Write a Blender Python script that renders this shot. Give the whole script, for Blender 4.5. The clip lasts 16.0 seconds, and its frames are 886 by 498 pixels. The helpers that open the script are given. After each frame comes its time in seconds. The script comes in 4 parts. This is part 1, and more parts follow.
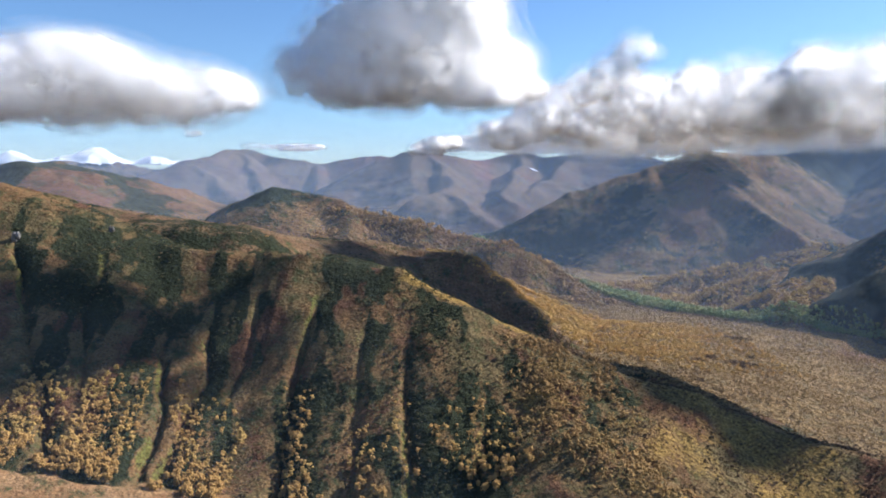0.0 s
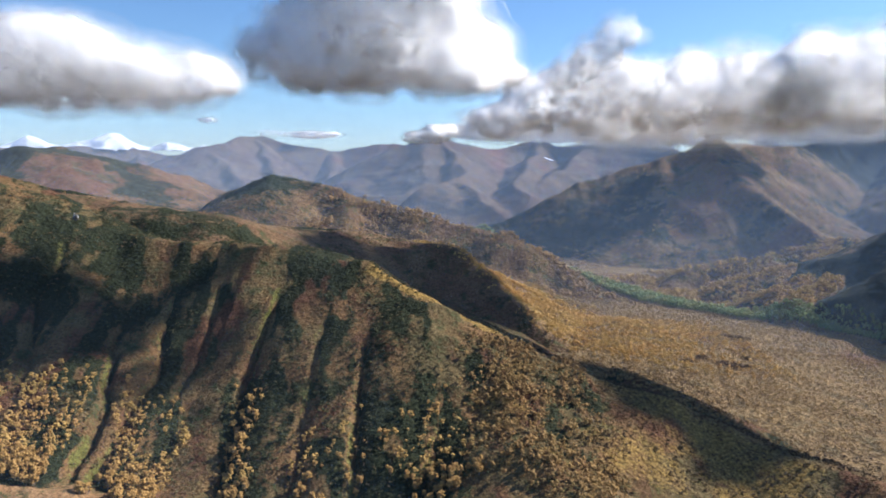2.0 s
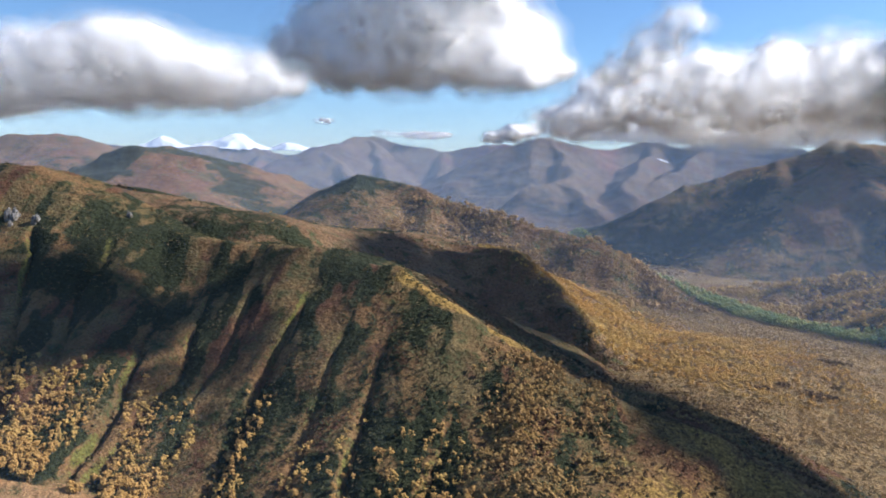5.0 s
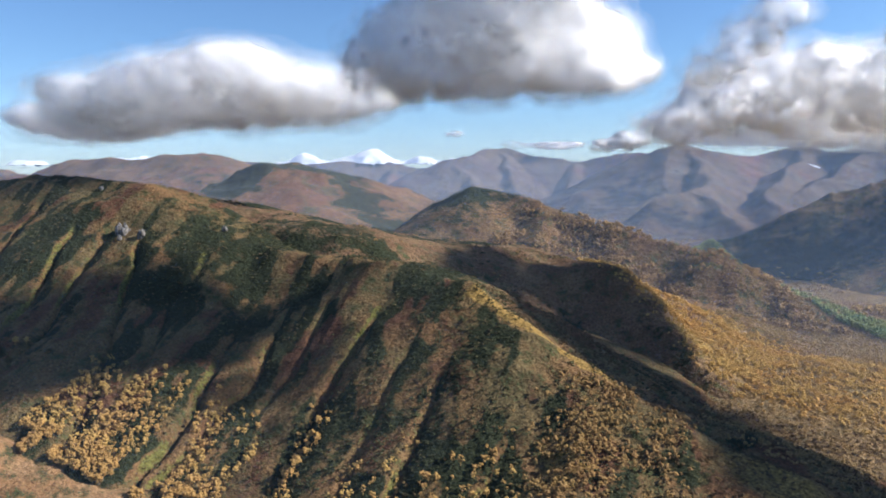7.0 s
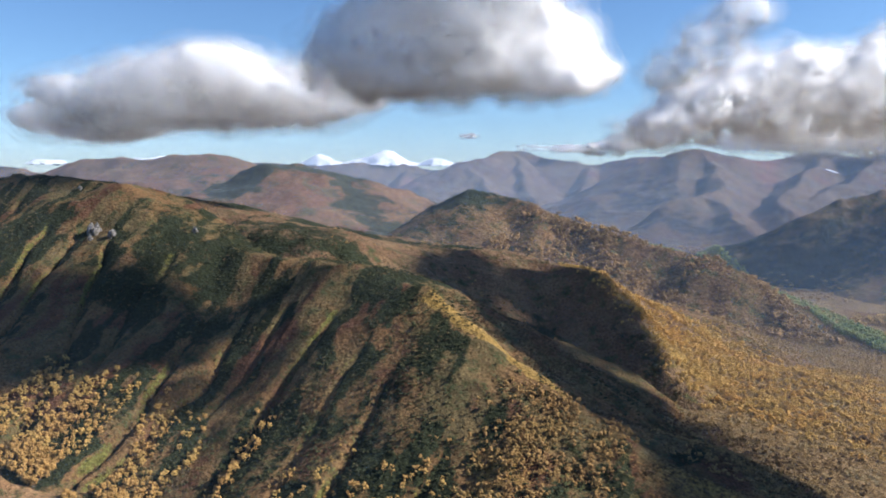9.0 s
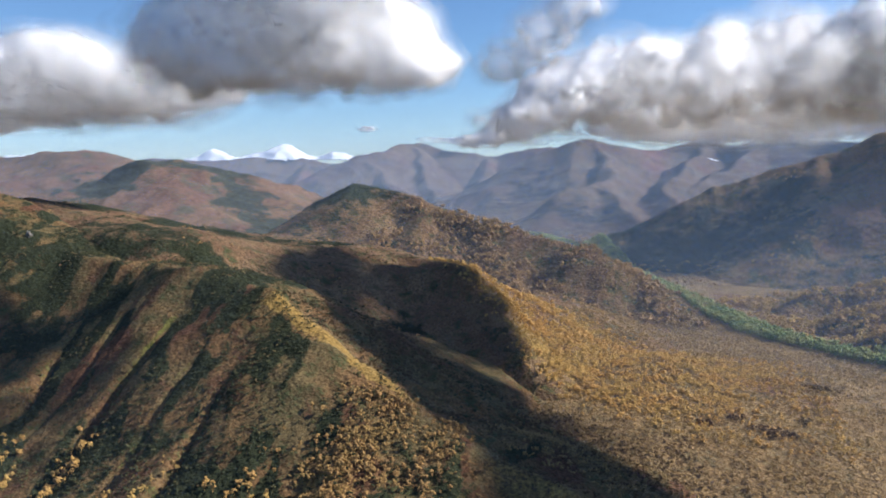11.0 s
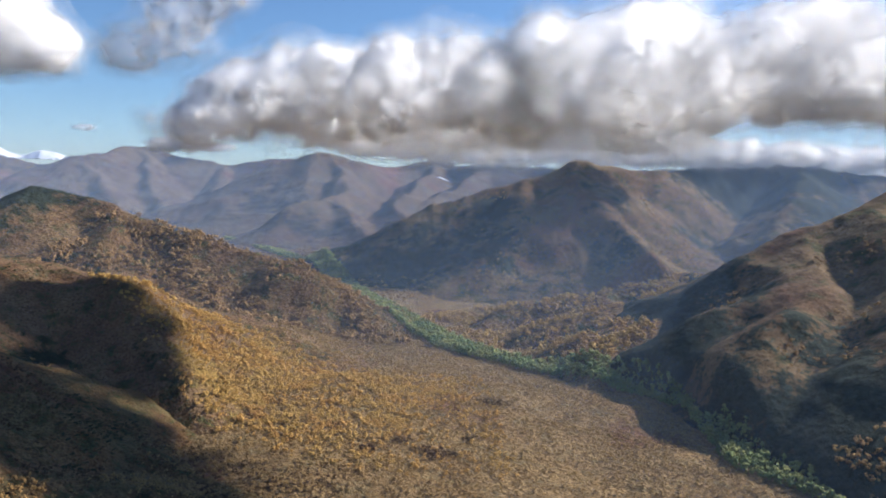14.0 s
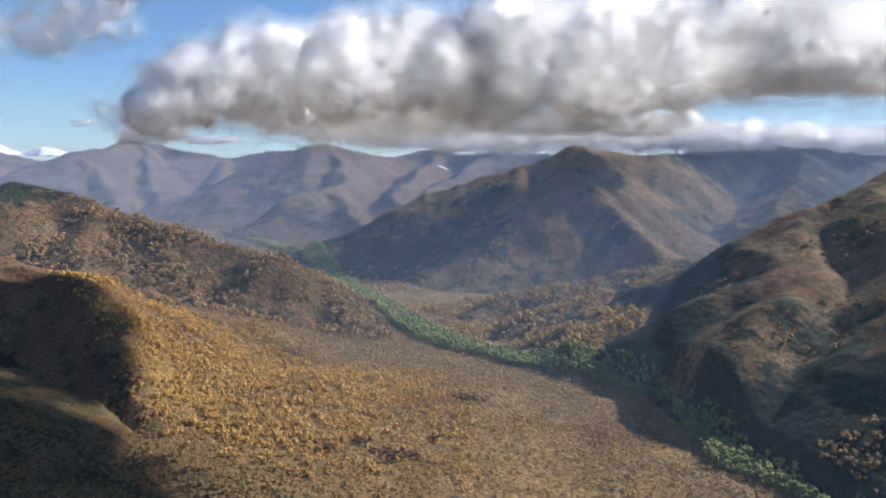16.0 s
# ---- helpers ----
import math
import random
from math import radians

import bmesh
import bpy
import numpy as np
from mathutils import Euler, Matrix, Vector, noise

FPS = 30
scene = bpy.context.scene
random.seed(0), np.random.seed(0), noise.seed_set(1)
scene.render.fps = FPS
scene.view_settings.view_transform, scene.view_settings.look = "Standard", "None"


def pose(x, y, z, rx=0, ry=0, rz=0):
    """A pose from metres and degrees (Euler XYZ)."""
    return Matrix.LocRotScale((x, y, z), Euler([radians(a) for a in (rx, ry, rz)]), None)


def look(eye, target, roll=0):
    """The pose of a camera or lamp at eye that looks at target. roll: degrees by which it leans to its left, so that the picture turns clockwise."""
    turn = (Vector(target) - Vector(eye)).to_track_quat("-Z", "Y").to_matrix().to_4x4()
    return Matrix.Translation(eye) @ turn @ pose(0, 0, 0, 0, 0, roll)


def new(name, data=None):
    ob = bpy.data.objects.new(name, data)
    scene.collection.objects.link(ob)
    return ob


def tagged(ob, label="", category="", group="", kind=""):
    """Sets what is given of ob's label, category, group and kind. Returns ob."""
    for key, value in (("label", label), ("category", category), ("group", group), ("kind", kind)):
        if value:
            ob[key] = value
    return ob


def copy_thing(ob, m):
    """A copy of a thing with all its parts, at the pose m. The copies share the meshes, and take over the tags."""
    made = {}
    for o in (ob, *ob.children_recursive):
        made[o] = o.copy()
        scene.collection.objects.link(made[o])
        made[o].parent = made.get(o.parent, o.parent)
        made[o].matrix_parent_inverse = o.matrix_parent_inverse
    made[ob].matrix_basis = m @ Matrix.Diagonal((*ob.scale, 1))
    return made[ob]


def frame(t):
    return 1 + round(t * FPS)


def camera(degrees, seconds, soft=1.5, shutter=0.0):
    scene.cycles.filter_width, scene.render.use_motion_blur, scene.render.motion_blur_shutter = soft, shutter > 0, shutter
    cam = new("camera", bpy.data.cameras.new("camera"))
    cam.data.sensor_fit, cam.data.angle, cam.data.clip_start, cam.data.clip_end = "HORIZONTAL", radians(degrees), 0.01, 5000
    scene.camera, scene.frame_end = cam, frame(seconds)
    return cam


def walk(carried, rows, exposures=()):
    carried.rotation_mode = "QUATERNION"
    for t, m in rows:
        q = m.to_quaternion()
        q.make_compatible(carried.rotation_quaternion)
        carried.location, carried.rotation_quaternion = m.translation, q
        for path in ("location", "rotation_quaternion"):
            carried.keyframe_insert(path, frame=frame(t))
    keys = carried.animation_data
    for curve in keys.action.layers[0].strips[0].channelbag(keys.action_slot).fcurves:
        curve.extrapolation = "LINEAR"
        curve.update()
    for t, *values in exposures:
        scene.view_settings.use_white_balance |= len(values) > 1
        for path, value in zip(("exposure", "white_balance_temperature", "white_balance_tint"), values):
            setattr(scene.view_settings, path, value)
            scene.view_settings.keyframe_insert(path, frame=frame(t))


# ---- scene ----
EXPOSURE = 0.72
cam = camera(62.7, 16.0, 1.9)
PATH = [
    (0, (-4.624, 0.133, 244.657), (-4.614, 2.123, 244.459), -0.3),
    (0.5, (7.603, 7.927, 244.884), (7.607, 9.916, 244.676), 0.1),
    (1, (20.673, 16.383, 245.181), (20.668, 18.371, 244.96), 0.2),
    (1.5, (33.3, 25.535, 245.272), (33.276, 27.521, 245.035), 0.3),
    (2, (45.681, 33.379, 245.448), (45.63, 35.365, 245.219), 0.2),
    (2.5, (58.316, 41.356, 246.084), (58.181, 43.338, 245.849), 0.1),
    (3, (71.366, 49.74, 246.178), (71.146, 51.716, 245.957), 0.4),
    (3.5, (83.265, 57.058, 246.331), (82.971, 59.024, 246.111), 0.9),
    (3.7, (88.222, 60.123, 246.371), (87.906, 62.085, 246.149), 0.5),
    (5.8, (140.134, 96.651, 246.772), (139.694, 98.587, 246.531), 0.6),
    (6, (145.256, 100.051, 246.712), (144.777, 101.977, 246.466), 0.1),
    (6.5, (157.953, 110.116, 246.831), (157.307, 111.994, 246.595), -0.3),
    (7, (170.508, 121.731, 246.673), (169.76, 123.575, 246.474), -0.5),
    (7.5, (182.436, 128.971, 246.938), (181.652, 130.8, 246.737), 0.4),
    (8, (195.22, 135.555, 247.009), (194.384, 137.363, 246.835), 0.4),
    (8.2, (200.131, 139.064, 247.079), (199.295, 140.871, 246.884), 0.2),
    (10.3, (245.975, 178.617, 248.062), (245.304, 180.494, 247.895), 0.1),
    (10.5, (250.483, 182.52, 248.233), (249.839, 184.407, 248.07), 0.1),
    (11, (262.875, 189.354, 248.796), (262.299, 191.257, 248.581), -0.9),
    (11.5, (274.744, 196.444, 249.578), (274.255, 198.37, 249.355), -0.5),
    (12, (287.409, 205.443, 249.043), (287.012, 207.396, 248.871), 0.2),
    (12.5, (299.607, 219.858, 247.112), (299.36, 221.835, 246.941), 1.6),
    (13, (309.419, 231.224, 247.346), (309.355, 233.213, 247.138), 1.3),
    (13.5, (322.328, 240.009, 246.304), (322.327, 242.004, 246.153), 1.6),
    (14, (333.276, 250.22, 246.627), (333.365, 252.211, 246.453), 1.7),
    (14.5, (344.769, 259.3, 246.439), (344.865, 261.29, 246.255), 0.9),
    (15, (355.612, 268.225, 245.549), (355.701, 270.214, 245.359), 0.5),
    (15.5, (367.146, 276.06, 244.948), (367.228, 278.05, 244.767), 1.4),
    (16, (378.851, 283.792, 244.599), (378.91, 285.781, 244.396), 0.6),
]
walk(cam, [(t, look(eye, target, roll)) for t, eye, target, roll in PATH],
     [(0.0, EXPOSURE - .02, 5960, 10), (6.0, EXPOSURE - .07, 6000, 10), (10.5, EXPOSURE - .16, 6050, 10), (13.5, EXPOSURE - .24, 6120, 10), (16.0, EXPOSURE - .18, 6160, 10)])

# ---- world and sun ----
SUN_AZ, SUN_EL = radians(69.0), radians(34.5)      # clockwise from +y; height
world = bpy.data.worlds.new("sky")
scene.world = world
world.use_nodes = True
wt = world.node_tree
sky = wt.nodes.new("ShaderNodeTexSky")
sky.sky_type = 'NISHITA'
sky.sun_disc = False
sky.sun_elevation = SUN_EL
sky.sun_rotation = SUN_AZ
sky.altitude = 600.0
sky.air_density = 1.0
sky.dust_density = 0.3
sky.ozone_density = 6.0
wt.nodes["Background"].inputs[1].default_value = 0.094
wt.links.new(sky.outputs[0], wt.nodes["Background"].inputs[0])

sun_data = bpy.data.lights.new("sun", 'SUN')
sun_data.energy = 5.0
sun_data.angle = radians(1.4)
sun_data.color = (1.0, 0.90, 0.77)
sun = new("sun", sun_data)
to_sun = Vector((math.sin(SUN_AZ) * math.cos(SUN_EL), math.cos(SUN_AZ) * math.cos(SUN_EL), math.sin(SUN_EL)))
sun.matrix_world = look(to_sun * 3000, (0, 0, 0))
scene.cycles.transparent_max_bounces = 64


# ---- noise on arrays ----
def hash3(ix, iy, iz, seed):
    h = (ix * 374761393 + iy * 668265263 + iz * 2147483647 + seed * 1274126177) & 0xFFFFFFFF
    h = ((h ^ (h >> 13)) * 1274126177) & 0xFFFFFFFF
    h = ((h ^ (h >> 16)) * 2246822519) & 0xFFFFFFFF
    return ((h ^ (h >> 15)) & 0xFFFFFF) / float(0xFFFFFF)


def vnoise(x, y, z=None, seed=0):
    """Value noise from -1 to 1."""
    flat = z is None
    ix, iy = np.floor(x).astype(np.int64), np.floor(y).astype(np.int64)
    fx, fy = x - ix, y - iy
    fx, fy = fx * fx * fx * (fx * (fx * 6 - 15) + 10), fy * fy * fy * (fy * (fy * 6 - 15) + 10)

    def layer(iz):
        a = hash3(ix, iy, iz, seed) * (1 - fx) + hash3(ix + 1, iy, iz, seed) * fx
        b = hash3(ix, iy + 1, iz, seed) * (1 - fx) + hash3(ix + 1, iy + 1, iz, seed) * fx
        return a * (1 - fy) + b * fy
    if flat:
        return layer(np.zeros_like(ix)) * 2 - 1
    iz = np.floor(z).astype(np.int64)
    fz = z - iz
    fz = fz * fz * fz * (fz * (fz * 6 - 15) + 10)
    return (layer(iz) * (1 - fz) + layer(iz + 1) * fz) * 2 - 1


def fbm(x, y, size, octaves=4, seed=0, z=None, gain=0.5):
    out, amp, total, f = 0.0, 1.0, 0.0, 1.0 / size
    for k in range(octaves):
        out = out + amp * vnoise(x * f + 17.3 * k, y * f - 9.1 * k, None if z is None else z * f + 5.7 * k, seed + k)
        total += amp
        amp *= gain
        f *= 2.03
    return out / total


def ridged(x, y, size, octaves=4, seed=0):
    out, amp, total, f = 0.0, 1.0, 0.0, 1.0 / size
    for k in range(octaves):
        out = out + amp * (1 - np.abs(vnoise(x * f + 31.7 * k, y * f + 11.9 * k, None, seed + k)) * 2)
        total += amp
        amp *= 0.5
        f *= 2.1
    return out / total


def smooth(a, b, v):
    t = np.clip((v - a) / (b - a), 0, 1)
    return t * t * (3 - 2 * t)


# ---- lie of the land ----
def valley(x, y):
    """The valley floor: rising slowly up the river, with a low fan of gravel below the spur."""
    z = 0.022 * np.maximum(y - 1500, 0) + 0.01 * np.maximum(y - 2900, 0)
    z = z + 30 * np.clip((500 - x) / 260, 0, 1) * smooth(640, 800, y) * smooth(1260, 1000, y)
    z = z + 3.0 * fbm(x, y, 220, 3, 5) + 0.8 * fbm(x, y, 45, 2, 6)
    return z


def spline(points, spacing):
    """Points of a crest, made dense along a smooth curve through them."""
    p = np.array(points, float)
    q = np.vstack([2 * p[0] - p[1], p, 2 * p[-1] - p[-2]])
    out = []
    for k in range(1, len(q) - 2):
        n = max(2, int(np.linalg.norm(q[k + 1, :2] - q[k, :2]) / spacing))
        for t in np.arange(n) / n:
            a, b, c, d = q[k - 1], q[k], q[k + 1], q[k + 2]
            m = (c - a) * 0.5, (d - b) * 0.5
            out.append((2 * t**3 - 3 * t**2 + 1) * b + (t**3 - 2 * t**2 + t) * m[0] + (-2 * t**3 + 3 * t**2) * c + (t**3 - t**2) * m[1])
    out.append(p[-1])
    return np.array(out)


def river_x(y):
    """How far east the river runs at each distance up the valley."""
    return np.interp(y, [500, 790, 815, 840, 875, 905, 935, 970, 1006, 1040, 1085, 1120, 1155, 1197, 1272, 1341, 1464, 1712, 2000, 2285, 2591, 2885],
                     [740, 688, 678, 667, 653, 650, 652, 652, 646, 646, 636, 612, 582, 534, 461, 408, 356, 262, 150, 43, -116, -320])


class Massif:
    """A hill or mountain: crest lines (x, y, z, slope on the left, slope on the right) from which the flanks fall away."""

    def __init__(self, crests, base, hollow, round_top, spacing, rough, size, seed, gullies=(), benches=None, steep=0.6, undercut=0):
        self.undercut = undercut
        self.benches, self.steep = benches or [1e6] * len(crests), steep
        self.base, self.hollow, self.round_top = base, hollow, round_top
        self.rough, self.size, self.seed, self.gullies = rough, size, seed, gullies
        self.lines = [spline(c, spacing) for c in crests]

    def height(self, x, y):
        warp = self.size * 0.25
        wx = x + warp * fbm(x, y, self.size * 1.3, 3, self.seed + 40)
        wy = y + warp * fbm(x, y, self.size * 1.3, 3, self.seed + 50)
        best = np.full(x.shape, -1e4)
        for line, bench in zip(self.lines, self.benches):
            tangent = np.gradient(line[:, :2], axis=0)
            tangent /= np.linalg.norm(tangent, axis=1)[:, None] + 1e-9
            for (cx, cy, cz, sl, sr), (tx, ty) in zip(line, tangent):
                dx, dy = wx - cx, wy - cy
                d = np.sqrt(dx * dx + dy * dy) + 1e-6
                side = (tx * dy - ty * dx) / d
                s = sl * (1 + side) / 2 + sr * (1 - side) / 2
                e = np.sqrt(d * d + self.round_top ** 2) - self.round_top
                relief = max(cz - self.base, 10) * self.hollow
                fall = s * e + np.maximum(self.steep - s, 0) * np.maximum(e - bench, 0)
                np.maximum(best, cz - relief * (1 - np.exp(-fall / relief)), out=best)
        lift = np.clip((best - self.base) / 60, 0, 1)
        away = smooth(0.0, 1.0, lift)
        z = best + self.rough * away * (ridged(x, y, self.size, 5, self.seed) - 0.35)
        for x0, y0, x1, y1, deep, wide in self.gullies:
            ex, ey = x1 - x0, y1 - y0
            n = math.hypot(ex, ey)
            along = ((x - x0) * ex + (y - y0) * ey) / n
            across = ((x - x0) * ey - (y - y0) * ex) / n + 7 * fbm(along + 0 * x, along * 0 + x0, 60, 2, 77) + 2.5 * fbm(x, y, 14, 2, 78)
            run = smooth(5, 90, along) * (1 - smooth(n - 10, n + 60, along))
            z = z - deep * run * (.68 * np.exp(-np.abs(across) / (.5 * wide)) + .32 * np.exp(-np.abs(across) / (1.8 * wide)))
        if self.undercut:
            cut = self.undercut * smooth(30, 2, x - river_x(y))
            return z - cut
        return z


def line_of(points, sl, sr):
    return [(x, y, z, sl, sr) for x, y, z in points]


ridge_near = Massif(
    [[(-1250, 960, 262, .3, .6), (-900, 865, 246, .3, .6), (-779, 840, 244, .3, .65), (-659, 825, 252, .3, .66), (-540, 805, 246, .28, .68), (-490, 795, 236, .25, .66),
      (-420, 782, 205, .14, .5), (-384, 775, 193, .1, .55), (-349, 770, 184, .1, .66), (-302, 765, 173, .1, .7), (-256, 760, 166, .1, .72), (-199, 755, 165, .12, .74),
      (-146, 750, 165, .2, .74), (-106, 740, 164, .35, .74), (-67, 715, 158, .6, .72), (-22, 690, 143, .7, .7), (15, 677, 130, .75, .66), (52, 660, 114, .8, .6),
      (105, 640, 96, .8, .5), (157, 622, 76, .7, .5), (203, 605, 62, .5, .55), (243, 585, 50, .45, .55), (305, 530, 36, .4, .55), (345, 470, 26, .4, .5), (420, 380, 10, .4, .4)],
     line_of([(110, 637, 92), (90, 580, 74), (85, 525, 60), (125, 465, 44), (200, 395, 30), (260, 330, 20)], .45, .5),
     line_of([(-60, 740, 142), (-18, 790, 111), (23, 792, 95), (76, 790, 71), (126, 780, 53), (174, 760, 39), (221, 740, 32), (270, 700, 18)], .75, .6)],
    -12, 3.0, 6, 9, 7, 90, 11,
    [(-650, 810, -520, 560, 13, 6), (-535, 760, -450, 560, 12, 5), (-492, 775, -405, 530, 12, 5), (-445, 755, -262, 470, 15, 5), (-358, 770, -300, 590, 9, 5),
     (-262, 700, -211, 480, 14, 5), (-222, 735, -199, 480, 13, 5), (-178, 745, -185, 600, 7, 5), (-122, 725, -126, 480, 15, 5.5), (-75, 690, -72, 500, 5, 5),
     (-31, 660, -29, 480, 11, 5), (35, 610, 22, 470, 7, 6)], [60, 1e6, 1e6], 0.6)

spur_middle = Massif(
    [[(-700, 930, 232, .2, .2), (-560, 900, 226, .2, .2), (-420, 885, 207, .2, .18), (-286, 872, 192, .2, .25), (-200, 940, 172, .15, .4),
      (-110, 1050, 150, .2, .6)],
     [(-200, 1030, 155, .3, .45), (-110, 1075, 148, .35, .6), (-43, 1080, 142, .45, .8), (15, 1030, 135, .6, .95), (52, 995, 112, .62, 1.0), (90, 955, 84, .6, 1.0),
      (120, 920, 60, .5, .95), (150, 880, 40, .4, .8), (180, 840, 24, .3, .5)],
     line_of([(-560, 900, 226), (-510, 1000, 208), (-397, 1050, 183), (-325, 1080, 168), (-245, 1100, 157), (-160, 1108, 149), (-43, 1100, 140)], .3, .2),
     line_of([(-900, 1350, 185), (-600, 1400, 145), (-420, 1380, 135), (-300, 1430, 110)], .3, .22)],
    -10, 2.2, 9, 12, 8, 120, 21, (), [60, 1e6, 60, 60], 0.8)

hill_dark = Massif(
    [line_of([(-700, 1850, 120), (-600, 1720, 132), (-503, 1690, 178), (-444, 1670, 206), (-368, 1653, 224), (-282, 1640, 210), (-203, 1620, 186),
              (-126, 1590, 164), (-50, 1565, 142), (23, 1545, 128), (106, 1530, 110), (160, 1508, 90), (215, 1480, 62), (255, 1455, 38), (290, 1430, 14), (315, 1405, -6)], .7, .9),
     line_of([(-368, 1653, 222), (-340, 1560, 166), (-320, 1480, 118)], .6, .6),
     line_of([(-203, 1620, 184), (-190, 1540, 150), (-165, 1470, 108), (-130, 1400, 60)], .6, .6),
     line_of([(-40, 1560, 134), (-18, 1490, 78), (10, 1430, 30)], .75, .75),
     line_of([(160, 1505, 86), (190, 1450, 36), (210, 1405, 2)], .8, .8)],
    -14, 3.2, 14, 14, 9, 110, 31)

hill_back = Massif(
    [line_of([(-1500, 1600, 150), (-1218, 1700, 195), (-1082, 1750, 255), (-972, 1818, 297), (-873, 1850, 272), (-783, 1880, 244), (-704, 1930, 216),
              (-615, 1960, 195), (-507, 1900, 165), (-400, 1850, 110)], .45, .42),
     line_of([(-972, 1818, 296), (-900, 1700, 235), (-820, 1560, 180), (-760, 1450, 150)], .45, .45),
     line_of([(-783, 1880, 244), (-690, 1780, 195), (-640, 1680, 160)], .45, .45)],
    0, 2.5, 20, 20, 18, 150, 41)

hill_far = Massif(
    [line_of([(-3300, 2500, 330), (-2753, 2230, 300), (-2353, 2150, 276), (-2108, 2100, 312), (-1834, 2080, 315), (-1504, 2067, 329), (-1401, 2100, 312),
              (-1324, 2150, 290), (-1100, 2250, 240), (-900, 2400, 150)], .4, .38),
     line_of([(-1504, 2067, 327), (-1450, 1900, 240), (-1350, 1750, 160)], .4, .4),
     line_of([(-2108, 2100, 310), (-2000, 1900, 220), (-1900, 1700, 150)], .4, .4)],
    0, 2.5, 25, 24, 25, 190, 51)

mountain_left = Massif(
    [line_of([(-3400, 3150, 325), (-2900, 3650, 338), (-2500, 3900, 338), (-2200, 4100, 338), (-1927, 4280, 342), (-1695, 4300, 310), (-1525, 4200, 334), (-1376, 4100, 360), (-1307, 4330, 390), (-1233, 4540, 416),
              (-985, 4540, 389), (-776, 4560, 353), (-633, 4560, 361), (-479, 4480, 374), (-263, 4380, 377), (-100, 4200, 360)], .5, .48),
     line_of([(-1376, 4100, 358), (-1180, 3850, 250), (-1000, 3550, 140), (-850, 3300, 80)], .5, .66),
     line_of([(-1233, 4540, 412), (-1050, 4150, 300), (-880, 3750, 170), (-760, 3500, 90)], .5, .66),
     line_of([(-776, 4560, 350), (-700, 4200, 250), (-640, 3900, 160)], .5, .66),
     line_of([(-1900, 4300, 330), (-1700, 3900, 220), (-1500, 3400, 150), (-1350, 3000, 120)], .45, .65)],
    50, 2.6, 6, 26, 26, 330, 61)

mountain_range = Massif(
    [line_of([(-640, 3540, 150), (-556, 3600, 195), (-396, 3700, 278), (-250, 3770, 345), (-140, 3810, 376), (-45, 3850, 386), (70, 3900, 358), (224, 3950, 337), (428, 4073, 381),
              (570, 4000, 346), (708, 3900, 356), (849, 3850, 362), (1046, 3800, 344), (1163, 3700, 330), (1500, 3700, 350), (2200, 3700, 380)], .5, .5),
     line_of([(-45, 3850, 384), (-120, 3550, 260), (-330, 3300, 150), (-560, 3130, 60)], .55, .66),
     line_of([(-45, 3850, 384), (60, 3400, 235), (-5, 3050, 178), (-119, 2900, 143), (-240, 2780, 50)], .55, .66),
     line_of([(-5, 3050, 176), (105, 2950, 140), (180, 2740, 75), (190, 2650, 40)], .55, .66),
     line_of([(428, 4073, 379), (380, 3600, 270), (300, 3200, 190), (288, 2920, 130), (260, 2750, 60)], .55, .66),
     line_of([(708, 3900, 354), (560, 3500, 260), (400, 3250, 180), (360, 2950, 80)], .55, .66)],
    40, 2.6, 5, 24, 22, 300, 71)

mountain_right = Massif(
    [line_of([(60, 2120, 4), (131, 2150, 40), (206, 2170, 102), (275, 2180, 145), (385, 2200, 199), (469, 2210, 218), (550, 2213, 247), (700, 2220, 292), (770, 2222, 322), (820, 2222, 331),
              (900, 2255, 320), (1010, 2300, 306), (1200, 2400, 319), (1504, 2450, 344), (1640, 2450, 324), (1900, 2500, 318), (2600, 2500, 340)], .6, .8),
     line_of([(790, 2222, 324), (765, 2130, 275), (770, 2060, 236), (792, 1980, 196), (818, 1900, 162), (838, 1810, 132), (850, 1730, 108), (850, 1640, 72), (835, 1560, 44)], .62, .85),
     line_of([(650, 2216, 276), (560, 2120, 205), (480, 2030, 125), (425, 1975, 70), (385, 1930, 28)], .6, .95),
     line_of([(1010, 2300, 304), (985, 2180, 245), (990, 2080, 190), (1010, 1980, 140), (1020, 1880, 105)], .7, .8),
     line_of([(1504, 2450, 341), (1400, 2200, 285), (1260, 2010, 210), (1150, 1850, 130), (1060, 1720, 90), (980, 1600, 62)], .7, .7)],
    -5, 2.4, 6, 18, 13, 170, 81)

hill_right = Massif(
    [line_of([(632, 1200, 8), (668, 1240, 42), (735, 1290, 76), (800, 1300, 108), (866, 1310, 162), (950, 1325, 204), (1035, 1335, 238), (1300, 1370, 330), (1800, 1420, 420)], .7, .6),
     line_of([(950, 1325, 202), (862, 1200, 152), (800, 1140, 126), (735, 1125, 98), (698, 1120, 72), (672, 1116, 40), (656, 1114, 12)], .7, .62),
     line_of([(862, 1200, 150), (820, 1110, 128), (765, 1055, 112), (735, 1015, 88), (720, 990, 58), (712, 970, 30)], .55, .7),
     line_of([(1035, 1335, 236), (985, 1180, 205), (930, 1060, 165), (860, 960, 125), (805, 905, 90), (770, 868, 54), (758, 815, 28), (800, 700, 22), (870, 560, 16)], .5, .7)],
    -10, 5.0, 12, 12, 8, 110, 91, undercut=45)

